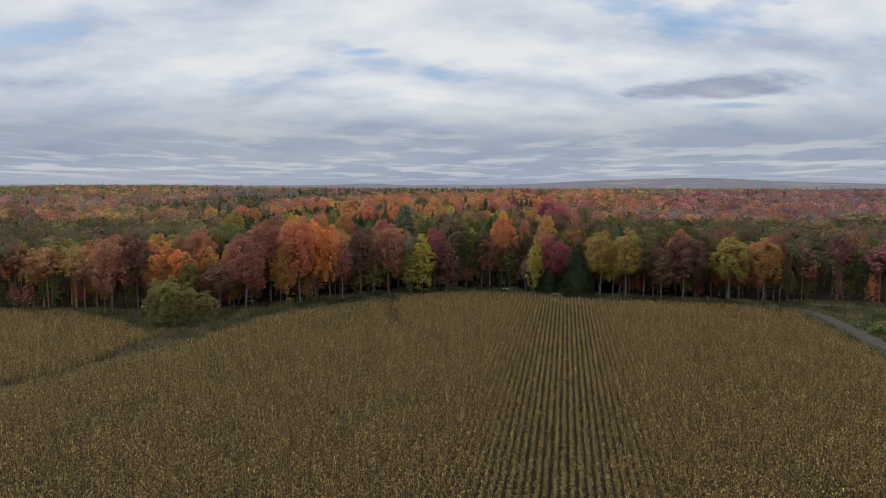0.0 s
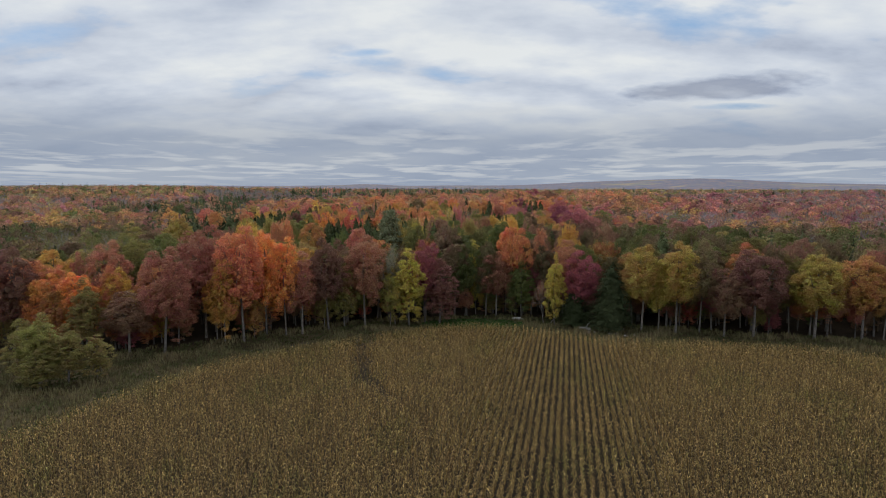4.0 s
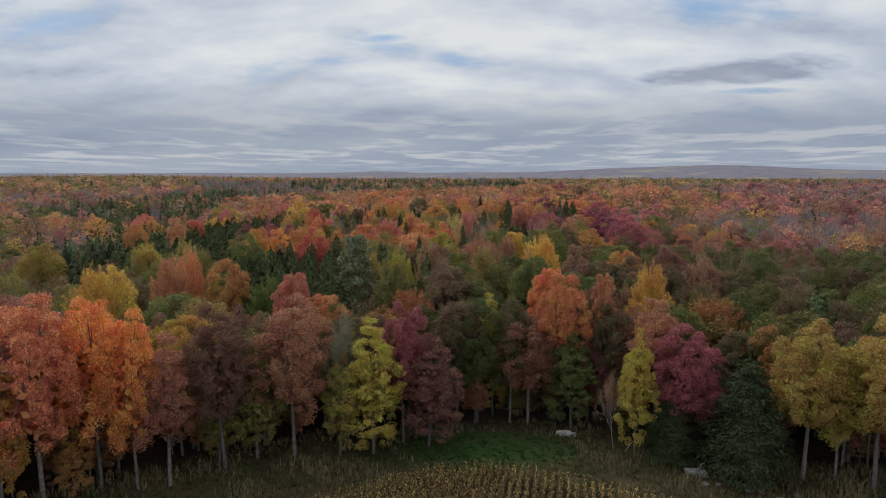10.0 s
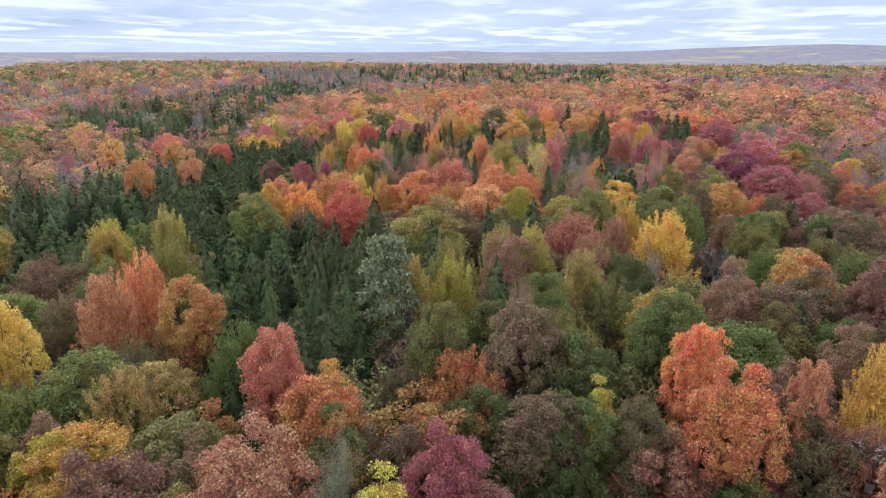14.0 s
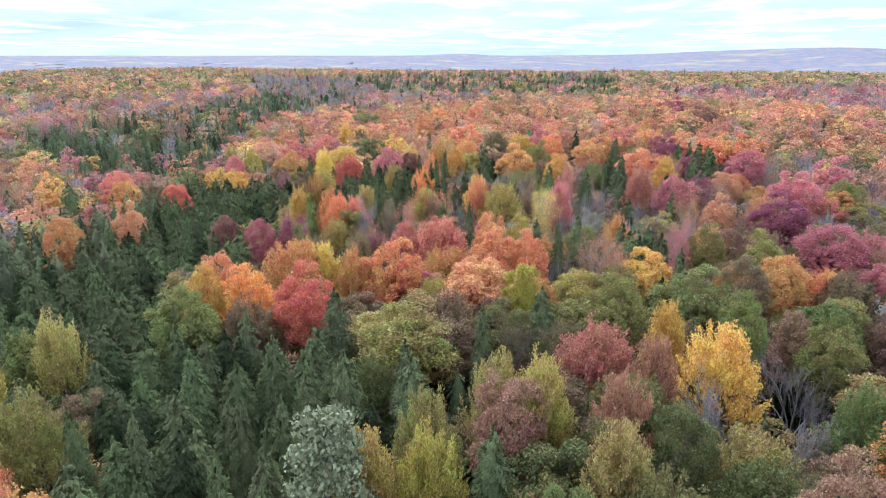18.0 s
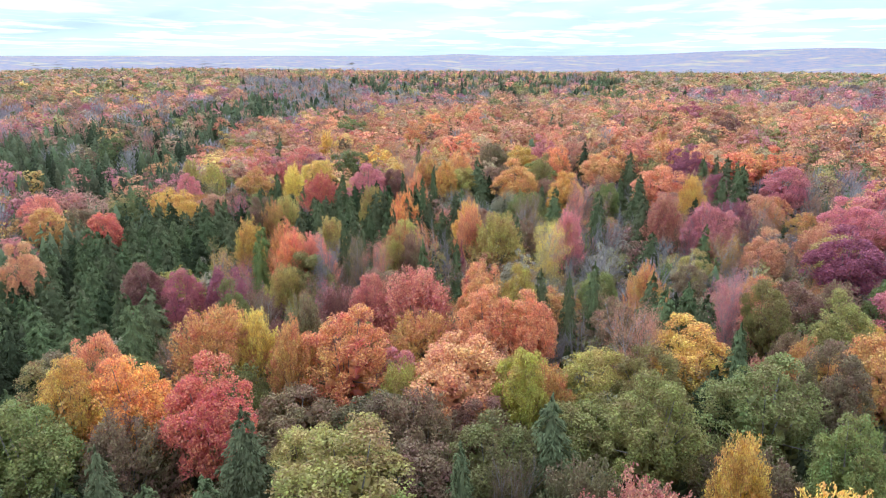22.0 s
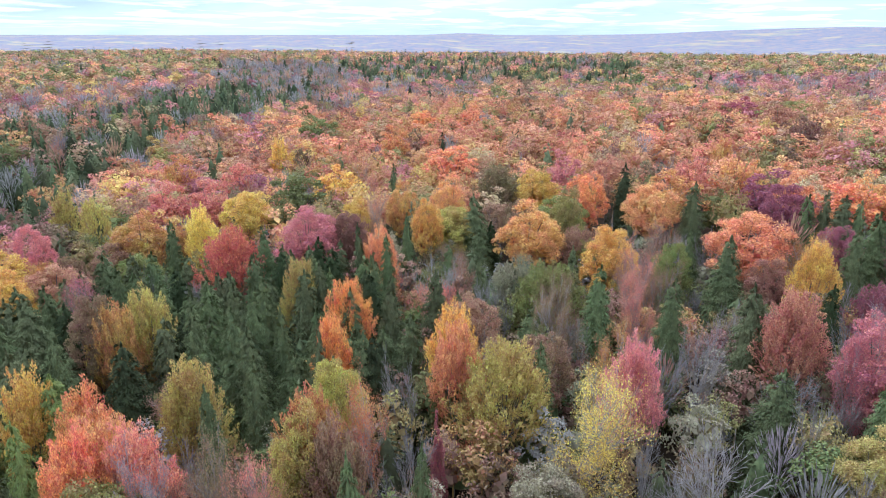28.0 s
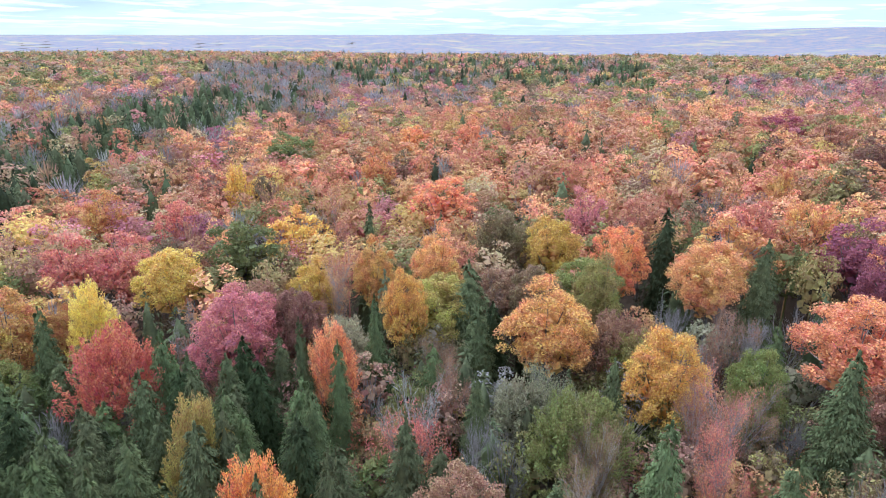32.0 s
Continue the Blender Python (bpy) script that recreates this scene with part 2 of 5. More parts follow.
WHITE_WOOD = two_tone("bleached_wood", (0.36, 0.34, 0.32), (0.62, 0.60, 0.57), 3.0, 0.8, 0.4)
MUD = two_tone("wet_dark_mud", (0.012, 0.011, 0.010), (0.05, 0.042, 0.034), 1.2, 0.5, 0.5)
TRACK = two_tone("dirt_track", (0.055, 0.047, 0.04), (0.13, 0.11, 0.095), 0.8, 0.95, 0.6, 0.05)


def lake_water():
    m, t, bsdf, out = surface("lake_water", 0.12, 0.5)
    bsdf.inputs["Base Color"].default_value = (0.35, 0.42, 0.5, 1)
    bumpy(t, bsdf, noise_at(t, place_of(t), 0.12, 3.0), 0.25, 1.0)
    return m


WATER = lake_water()

# ---- shape of the land ----


def smooth(a):
    a = np.clip(a, 0, 1)
    return a * a * (3 - 2 * a)


def land(x, y):
    """Height of the ground: flat fields, a wooded plateau that rises gently, a hill, then a wide valley with far hills."""
    x, y = np.asarray(x, float), np.asarray(y, float)
    z = 10 * smooth((y - 800) / 280) + 9 * np.exp(-(((x - 70) / 130) ** 2) - ((y - 560) / 120) ** 2) + 14 * np.exp(-(((x + 480) / 250) ** 2) - ((y - 800) / 300) ** 2)
    r, turn = np.hypot(x, y - 300), np.degrees(np.arctan2(x, y - 300))
    z = z + 0.8 * np.sin(x / 37.0 + 1.0) * np.sin(y / 53.0) * smooth((y - 230) / 120)
    ditch = np.exp(-(((x + 33 + (183 - y) * 0.9) / 9.0) ** 2) - ((y - 183) / 5.0) ** 2)
    z = z - 1.3 * ditch
    beyond = smooth((r - 1020 - 0.00010 * x * x) / 450)
    far = -46 + 84 * smooth((r - 1900) / 2900)
    far = far + 50 * np.exp(-(((turn - 21) / 10.5) ** 2)) * smooth((r - 3100) / 1400)
    far = far + 15 * np.exp(-(((turn + 7) / 2.2) ** 2)) * smooth((r - 3400) / 900)
    far = far + 10 * np.sin(turn * 0.55 + 1.3) * smooth((r - 2300) / 1500) * np.exp(-(((r - 3600) / 900) ** 2))
    basin = np.exp(-(((turn + 17) / 7.5) ** 2) - ((r - 2800) / 230) ** 2)
    far = far * (1 - basin) - 35 * basin
    return z * (1 - beyond) + far * beyond


def height_at(x, y):
    return float(land(x, y))


def inside(poly, x, y):
    hit = np.zeros(np.shape(x), bool)
    for (ax, ay), (bx, by) in zip(poly, poly[1:] + poly[:1]):
        cross = (ay > y) != (by > y)
        with np.errstate(divide="ignore", invalid="ignore"):
            hit ^= cross & (x < (bx - ax) * (y - ay) / (by - ay) + ax)
    return hit


MAIN_FIELD = [(-71, 98), (-60, 121), (-52, 136), (-45, 153), (-38, 165), (-25, 176), (-15, 183), (-8, 189), (0, 194), (9, 196.5), (18, 193), (27, 188),
              (36, 181.5), (56, 179), (76, 174), (90, 164), (86, 140), (82, 117), (72, 60), (62, 0), (56, -45), (-60, -45), (-66, 40)]
LEFT_FIELD = [(-63, 138), (-75, 150), (-91, 162), (-114, 166), (-190, 168), (-240, 150), (-230, 40), (-90, 60), (-76, 102), (-67, 112)]
FOREST_EDGE = [(-420, 196), (-190, 180), (-120, 174), (-80, 170), (-66, 172), (-57, 176), (-46, 184), (-36, 193), (-27, 199), (-14, 206), (0, 207), (14, 212), (31, 206), (50, 197.5),
               (62, 196), (72, 190), (90, 186), (120, 182), (180, 178), (420, 180)]


def edge_at(x):
    return np.interp(x, [p[0] for p in FOREST_EDGE], [p[1] for p in FOREST_EDGE])


# ---- mesh building ----


def mesh_of(name, verts, tris=None, quads=None, material=None, tint=None, flat=True):
    """A mesh from arrays of vertices, triangles and quads; tint: a colour for each vertex."""
    parts, total = [], 0
    verts = np.asarray(verts, np.float32)
    tris = np.zeros((0, 3), np.int32) if tris is None else np.asarray(tris, np.int32)
    quads = np.zeros((0, 4), np.int32) if quads is None else np.asarray(quads, np.int32)
    me = bpy.data.meshes.new(name)
    me.vertices.add(len(verts))
    me.vertices.foreach_set("co", verts.ravel())
    idx = np.concatenate([tris.ravel(), quads.ravel()]).astype(np.int32)
    me.loops.add(len(idx))
    me.loops.foreach_set("vertex_index", idx)
    starts = np.concatenate([np.arange(len(tris)) * 3, len(tris) * 3 + np.arange(len(quads)) * 4]).astype(np.int32)
    me.polygons.add(len(starts))
    me.polygons.foreach_set("loop_start", starts)
    if not flat:
        me.polygons.foreach_set("use_smooth", np.ones(len(starts), bool))
    if tint is not None:
        att = me.attributes.new("tint", "FLOAT_COLOR", "POINT")
        att.data.foreach_set("color", np.asarray(tint, np.float32).ravel())
    if material is not None:
        me.materials.append(material)
    me.update(calc_edges=True)
    return me


def stack(pieces):
    """Joins (verts, tris, quads) pieces into one."""
    vs, ts, qs, n = [], [], [], 0
    for v, t, q in pieces:
        vs.append(v)
        if t is not None and len(t):
            ts.append(np.asarray(t) + n)
        if q is not None and len(q):
            qs.append(np.asarray(q) + n)
        n += len(v)
    return (np.concatenate(vs), np.concatenate(ts) if ts else np.zeros((0, 3), int), np.concatenate(qs) if qs else np.zeros((0, 4), int))


def ico(level):
    bm = bmesh.new()
    bmesh.ops.create_icosphere(bm, subdivisions=level, radius=1.0)
    bm.verts.ensure_lookup_table()
    v = np.array([x.co[:] for x in bm.verts])
    f = np.array([[k.index for k in x.verts] for x in bm.faces])
    bm.free()
    return v, f


ICO1, ICO2 = ico(1), ico(2)


def unit(v):
    return v / np.maximum(np.linalg.norm(v, axis=-1, keepdims=True), 1e-6)


def cards(centre, along, normal, length, width, droop=0.0):
    """Leaf sprays: one pointed, slightly folded quad for each centre."""
    along, normal = unit(along), unit(normal)
    side = unit(np.cross(along, normal))
    length, width = np.asarray(length)[:, None], np.asarray(width)[:, None]
    up = unit(np.cross(side, along))
    a = centre - along * length * 0.5
    b = centre + side * width * 0.5 + up * width * 0.18
    c = centre + along * length * 0.5 - up * length * droop
    d = centre - side * width * 0.5 + up * width * 0.18
    v = np.stack([a, b, c, d], 1).reshape(-1, 3)
    q = np.arange(len(v)).reshape(-1, 4)
    return v, None, q


def lump(rng, centre, radii, level=1, rough=0.22):
    v, f = ICO1 if level == 1 else ICO2
    w = v * (1 + rough * rng.normal(size=(len(v), 1)).clip(-1.6, 1.6)) * radii + centre
    return w, f, None


def tube(a, b, ra, rb, sides=5):
    """A tapered limb from a to b."""
    a, b = np.asarray(a, float), np.asarray(b, float)
    d = unit(b - a)
    s = unit(np.cross(d, [0.31, 0.87, 0.12]))
    u = np.cross(d, s)
    k = np.arange(sides) * 2 * np.pi / sides
    ring = np.cos(k)[:, None] * s + np.sin(k)[:, None] * u
    v = np.concatenate([a + ring * ra, b + ring * rb])
    i = np.arange(sides)
    j = (i + 1) % sides
    return v, None, np.stack([i, j, j + sides, i + sides], 1)


def clump_leaves(rng, centre, radii, n, size, lift=0.25, streak=0.0, wild=0.55, middle=None):
    """Leaf sprays over one clump, thicker on its outer and upper side; streak turns them upright."""
    d = unit(rng.normal(size=(n, 3)) + [0, 0, lift])
    pts = centre + d * radii * rng.uniform(0.6, 1.3, (n, 1)) ** 0.8
    face = d if middle is None else d * 0.35 + unit(pts - middle) * 0.65
    nrm = unit(face + rng.normal(size=(n, 3)) * wild + [0, 0, 0.25])
    along = unit(rng.normal(size=(n, 3)) * (1 - streak * 0.6) + [0, 0, streak * 1.4] + d * 0.5)
    s = size * rng.uniform(0.65, 1.4, n)
    return cards(pts, along, nrm, s * (1.15 + streak * 0.7), s * (0.8 - streak * 0.25), 0.1)


def spindle(rng, centre, axis, length, radius, n, size):
    """An upswept spray of leaves along its branch."""
    u = rng.uniform(-0.5, 0.5, n)
    swell = np.sqrt(np.maximum(0.05, 1 - (u * 1.9) ** 2))[:, None]
    off = rng.normal(size=(n, 3)) * radius * 0.55 * swell
    pts = centre + axis * (u * length)[:, None] + off
    along = unit(axis + rng.normal(size=(n, 3)) * 0.45)
    nrm = unit(off + rng.normal(size=(n, 3)) * 0.5 * radius + [0, 0, 0.2])
    s = size * rng.uniform(0.7, 1.4, n)
    return cards(pts, along, nrm, s * 1.45, s * 0.7, 0.08)


def lobed_crown(rng, centre, radii, low, lobes, clumps, lobe=0.42):
    """Clumps of a rounded crown: limbs push out heads of leaves all over an ellipsoid, each head made of small clumps."""
    c = []
    bulge = [(unit(rng.normal(size=3) * [1, 1, 0.5]), rng.uniform(-0.16, 0.22)) for _ in range(5)]
    for i in range(lobes):
        f = (i + 0.5) / lobes
        z = 1 - (1 - low) * f
        a = i * 2.39996 + rng.uniform(-0.3, 0.3)
        s = math.sqrt(max(0.0, 1 - z * z))
        d = np.array([s * math.cos(a), s * math.sin(a), z])
        k = 1 + sum(w * max(0.0, float(d @ q)) ** 2 for q, w in bulge)
        heart = centre + d * radii * (1 - lobe) * k * rng.uniform(0.74, 1.16)
        reach = radii * lobe * rng.uniform(0.6, 1.15)
        for j in range(clumps):
            e = unit(rng.normal(size=3) + d * 1.25 + [0, 0, 0.35])
            c.append((heart + e * reach * rng.uniform(0.7, 1.0), radii[0] * rng.uniform(0.105, 0.185) * np.array([1.0, 1.0, 0.8])))
    return c


CROWNS = dict(dome=((0, 0, 13.6), (4.5, 4.5, 6.2), -0.35), round=((0, 0, 11.6), (4.5, 4.5, 8.3), -0.75), narrow=((0, 0, 10.2), (4.3, 4.3, 9.6), -0.9))


def broadleaf(seed, shape, lobes, clumps, leaves, size):
    """A leafy tree 20 m high: fine sprays on small clumps, a darker filling of leaves inside, trunk and limbs."""
    rng = np.random.default_rng(seed)
    centre, radii, low = CROWNS[shape]
    centre, radii = np.array(centre), np.array(radii)
    spots = lobed_crown(rng, centre, radii, low, lobes, clumps, 0.36 if shape == "dome" else 0.33)
    if shape == "narrow":
        for p, r in spots:
            # tapering to a leader above, drooping tiers of leaves below
            f = np.clip((p[2] - 6.0) / 13.5, 0, 1)
            p[:2] *= 1.06 - 0.50 * f ** 1.6
            r *= [1.15, 1.15, 0.75]
    pieces = [clump_leaves(rng, p, r, leaves, size, 0.5, 0.15, 0.42) for p, r in spots]
    n = lobes * 14
    d = unit(rng.normal(size=(n, 3)))
    pts = centre - [0, 0, 0.6] + d * radii * rng.uniform(0.2, 0.56, (n, 1))
    pieces.append(cards(pts, rng.normal(size=(n, 3)), d + rng.normal(size=(n, 3)) * 0.5, rng.uniform(0.8, 1.5, n), rng.uniform(0.6, 1.1, n), 0.1))
    top = np.array([rng.uniform(-0.4, 0.4), rng.uniform(-0.4, 0.4), 15.0])
    mid = np.array([rng.uniform(-0.3, 0.3), rng.uniform(-0.3, 0.3), 7.0])
    wood = [tube([0, 0, -0.4], mid, 0.27, 0.2, 7), tube(mid, top, 0.2, 0.07, 6)]
    for p, r in spots[:: max(1, len(spots) // 16)]:
        s = mid + (top - mid) * rng.uniform(0.0, 0.8)
        wood.append(tube(s, p, 0.09, 0.03, 4))
    return stack(pieces), stack(wood)


def upswept(seed, sprays, leaves, size, low=11.0):
    """A tree whose ascending branches end in upright tufts of leaves, 20 m high."""
    rng = np.random.default_rng(seed)
    pieces, wood = [], [tube([0, 0, -0.4], [0.2, 0.1, 8.0], 0.26, 0.18, 7), tube([0.2, 0.1, 8.0], [0.0, 0.3, 14.0], 0.18, 0.06, 6)]
    side = [(rng.uniform(0, 2 * np.pi), rng.uniform(-0.18, 0.2)) for _ in range(4)]
    for k in range(sprays):
        f = (k + 0.5) / sprays
        a = k * 2.39996 + rng.uniform(-0.5, 0.5)
        reach = 1 + sum(w * max(0.0, math.cos(a - b)) for b, w in side)
        rad = 4.1 * math.sqrt(f) * reach * rng.uniform(0.78, 1.12)
        z = 18.0 - (18.0 - low - 1.0) * f ** 1.35 + rng.uniform(-1.6, 1.1)
        p = np.array([rad * math.cos(a), rad * math.sin(a), z])
        axis = unit(p - [0, 0, low - 5.0] + rng.normal(size=3) * 1.0)
        pieces.append(spindle(rng, p, axis, rng.uniform(1.5, 3.1), rng.uniform(0.32, 0.62), leaves, size))
        if k % 4 == 0:
            pieces.append(spindle(rng, p * [0.8, 0.8, 0.84], axis, 3.0, 1.2, leaves // 3, size * 2.2))
        if k % max(1, sprays // 16) == 0:
            wood.append(tube([0, 0, 7.0 + 3 * rng.random()], p - axis * 0.6, 0.08, 0.025, 4))
    return stack(pieces), stack(wood)


def conifer(seed, levels, boughs, sprays, wide=3.4, tall=20.0):
    """A hemlock or spruce: drooping feathery boughs on a tapering body with a ragged outline."""
    rng = np.random.default_rng(seed)
    pts, along, nrm, ln, wd = [], [], [], [], []
    coarse = 1.0 if sprays > 8 else 1.9 if sprays > 2 else 2.8
    for k in range(levels):
        f = k / (levels - 1)
        z = 2.0 + (tall - 2.3) * f
        reach = wide * (1 - f) ** 0.60 * (1 - 0.2 * (1 - f) ** 4) + 0.1
        for b in range(max(4, int(boughs * (1 - 0.62 * f)))):
            a = rng.uniform(0, 2 * np.pi)
            d = np.array([math.cos(a), math.sin(a), 0])
            tip = reach * rng.choice([0.72, 0.88, 1.0, 1.1, 1.2], p=[0.2, 0.25, 0.25, 0.2, 0.1])
            drop = rng.uniform(0.16, 0.42)
            lift = rng.normal() * 0.3
            g = rng.uniform(0.25, 1.0, sprays) ** 0.7
            fan = rng.normal(size=sprays) * 0.17 * tip * (1.15 - 0.5 * g)
            s = np.cross(d, [0, 0, 1])
            pts.append(d * (tip * g)[:, None] + s * fan[:, None] + np.stack([0 * g, 0 * g, z + lift - drop * tip * g ** 1.5 + rng.normal(size=sprays) * 0.1], 1))
            along.append(d + s * (fan / max(tip, 0.3) * 2.2 + rng.normal(size=sprays) * 0.35)[:, None] + np.stack([0 * g, 0 * g, -0.35 - 0.5 * g + rng.normal(size=sprays) * 0.25], 1))
            nrm.append(np.array([0, 0, 1.0]) + d * 0.7 + rng.normal(size=(sprays, 3)) * 0.4)
            ln.append(rng.uniform(0.22, 0.44, sprays) * coarse), wd.append(rng.uniform(0.08, 0.15, sprays) * coarse)
    pieces = [cards(np.concatenate(pts), np.concatenate(along), np.concatenate(nrm), np.concatenate(ln), np.concatenate(wd), 0.14)]
    # the close inner boughs
    k = np.arange(9) * 2 * np.pi / 9
    rings, zs = [], [1.6, 6.0, 11.0, 15.5]
    for z in zs:
        r = wide * 0.55 * (1 - z / tall) ** 0.62 * rng.uniform(0.75, 1.15, 9)
        rings.append(np.stack([np.cos(k) * r, np.sin(k) * r, z + rng.uniform(-0.4, 0.4, 9)], 1))
    v = np.concatenate(rings + [np.array([[0, 0, tall - 1.6]])])
    i = np.arange(9)
    j = (i + 1) % 9
    q = np.concatenate([np.stack([i + 9 * n, j + 9 * n, j + 9 * n + 9, i + 9 * n + 9], 1) for n in range(3)])
    t = np.stack([i + 27, j + 27, np.full(9, 36)], 1)
    pieces.append((v, t, q))
    return stack(pieces), stack([tube([0, 0, -0.4], [0, 0, tall * 0.9], 0.22, 0.03, 6)])


def white_pine(seed, n):
    rng = np.random.default_rng(seed)
    pieces, wood = [], [tube([0, 0, -0.4], [0.2, 0.1, 19.0], 0.33, 0.06, 7)]
    for k in range(n):
        f = k / n
        a = k * 2.39996
        reach = 3.9 * (1 - f) ** 0.6 * rng.uniform(0.55, 1.1) + 0.3
        p = np.array([reach * math.cos(a), reach * math.sin(a), 4.0 + 15.6 * f])
        r = np.array([1.25, 1.25, 0.6]) * rng.uniform(0.75, 1.2)
        pieces.append(clump_leaves(rng, p, r * 0.55, 30, 0.6, 0.3))
        pieces.append(clump_leaves(rng, p, r, 150, 0.27, 0.5, 0.3))
        if k % 3 == 0:
            wood.append(tube([0, 0, p[2] - 0.8], p, 0.08, 0.03, 4))
    return stack(pieces), stack(wood)


def bare(seed, spread=0.6, twigs=3, leaves=0, size=0.4, crooked=0.25, low=0.3):
    """A leafless tree: trunk, limbs, branches and twigs, with a few leaves left if wanted."""
    rng = np.random.default_rng(seed)
    wood, ends = [], []

    def grow(a, d, length, radius, level):
        n = 2 if level < 2 else 1
        p = a
        for s in range(n):
            d2 = unit(d + rng.normal(size=3) * crooked * 0.5)
            q = p + d2 * length / n
            wood.append(tube(p, q, radius * (1 - 0.35 * s / n), radius * (1 - 0.35 * (s + 1) / n), 5 if level < 2 else 3))
            p, d = q, d2
        if level == 4:
            ends.append(p)
            return
        kids = (6, 5, 5, twigs)[level]
        for k in range(kids):
            f = rng.uniform(0.35, 1.0) if k else 1.0
            axis = unit(rng.normal(size=3))
            d3 = unit(d * (1.0 - 0.3 * spread) + unit(np.cross(d, axis)) * spread * rng.uniform(0.5, 1.2) + [0, 0, 0.22])
            grow(a + (p - a) * f, d3, length * rng.uniform(0.5, 0.72), max(radius * 0.5, 0.026), level + 1)

    grow(np.array([0, 0, -0.4]), np.array([0, 0, 1.0]), 9.0, 0.24, 0)
    ends = np.array(ends)
    crown = None
    if leaves:
        pick = ends[rng.integers(0, len(ends), leaves)] + rng.normal(size=(leaves, 3)) * 0.45
        if low:
            pick = pick[pick[:, 2] < np.quantile(pick[:, 2], low)]
        n = len(pick)
        crown = cards(pick, rng.normal(size=(n, 3)), rng.normal(size=(n, 3)) + [0, 0, 0.6], size * rng.uniform(0.6, 1.3, n), size * 0.7 * rng.uniform(0.6, 1.3, n))
        crown = stack([crown])
    return crown, stack(wood)


def pair_of_meshes(name, made, leaf, wood):
    crown, trunk = made
    c = None if crown is None else mesh_of(name + "_crown", *crown, material=leaf)
    return c, mesh_of(name + "_trunk", *trunk, material=wood, flat=False)


def kinds_of_tree(level):
    """Trees 20 m high in three or more forms each; level 0 for those near the path, 1 for those farther off."""
    near = level == 0
    n, s = (110, 0.17) if near else (38, 0.32)
    c = 8 if near else 5
    k = {}
    k["M"] = [pair_of_meshes("maple", broadleaf(10 + i, "dome", 22 if near else 17, c, n, s), LEAF, BARK) for i in range(6 if near else 3)]
    k["E"] = [pair_of_meshes("edge_maple", broadleaf(20 + i, "round", 30 if near else 22, c, n, s), LEAF, BARK) for i in range(5 if near else 2)]
    k["V"] = [pair_of_meshes("ash", upswept(30 + i, 110 if near else 60, 130 if near else 46, s), LEAF, BARK) for i in range(5 if near else 3)]
    k["N"] = [pair_of_meshes("young_maple", broadleaf(50 + i, "narrow", 30 if near else 22, c - 1, n, s), LEAF, BARK) for i in range(4 if near else 2)]
    k["C"] = [pair_of_meshes("hemlock", conifer(70 + i, 40 if near else 26, 22 if near else 15, 30 if near else 8, 3.5 + 0.25 * i), NEEDLE, BARK) for i in range(5 if near else 3)]
    k["B"] = [pair_of_meshes("bare", bare(90 + i, 0.62, 4 if near else 2), LEAF, TWIGS) for i in range(3 if near else 2)]
    k["H"] = [pair_of_meshes("thin", bare(100 + i, 0.55, 3 if near else 1, 13000 if near else 3000, 0.175 if near else 0.36, low=0), LEAF, TWIGS) for i in range(3 if near else 2)]
    return k


LEVELS = [kinds_of_tree(0), kinds_of_tree(1)]
for lv in LEVELS:
    lv["P"] = [pair_of_meshes("pine", white_pine(120, 46), NEEDLE, BARK)]
    lv["D"] = [pair_of_meshes("dying", bare(131, 0.75, 3, 12000, 0.27, 0.3, 0.45), LEAF, PALE_BARK)]
    lv["S"] = lv["N"]
# crown radius of each form as built


def reach_of(pair):
    me = pair[0] or pair[1]
    co = np.empty(len(me.vertices) * 3, np.float32)
    me.vertices.foreach_get("co", co)
    co = co.reshape(-1, 3)
    return float(np.quantile(np.hypot(co[:, 0], co[:, 1]), 0.93))


WIDE = {kind: float(np.mean([reach_of(p) for p in forms])) for kind, forms in LEVELS[0].items()}
KIND = dict(M=("maple_tree", "maple"), E=("edge_maple_tree", "maple"), V=("ash_tree", "tree"), N=("young_maple_tree", "young maple"), C=("hemlock_tree", "conifer"), B=("bare_tree", "bare tree"),
            H=("thinning_tree", "tree"), P=("white_pine_tree", "pine"), D=("dying_tree", "dying tree"), S=("shrub", "shrub"))

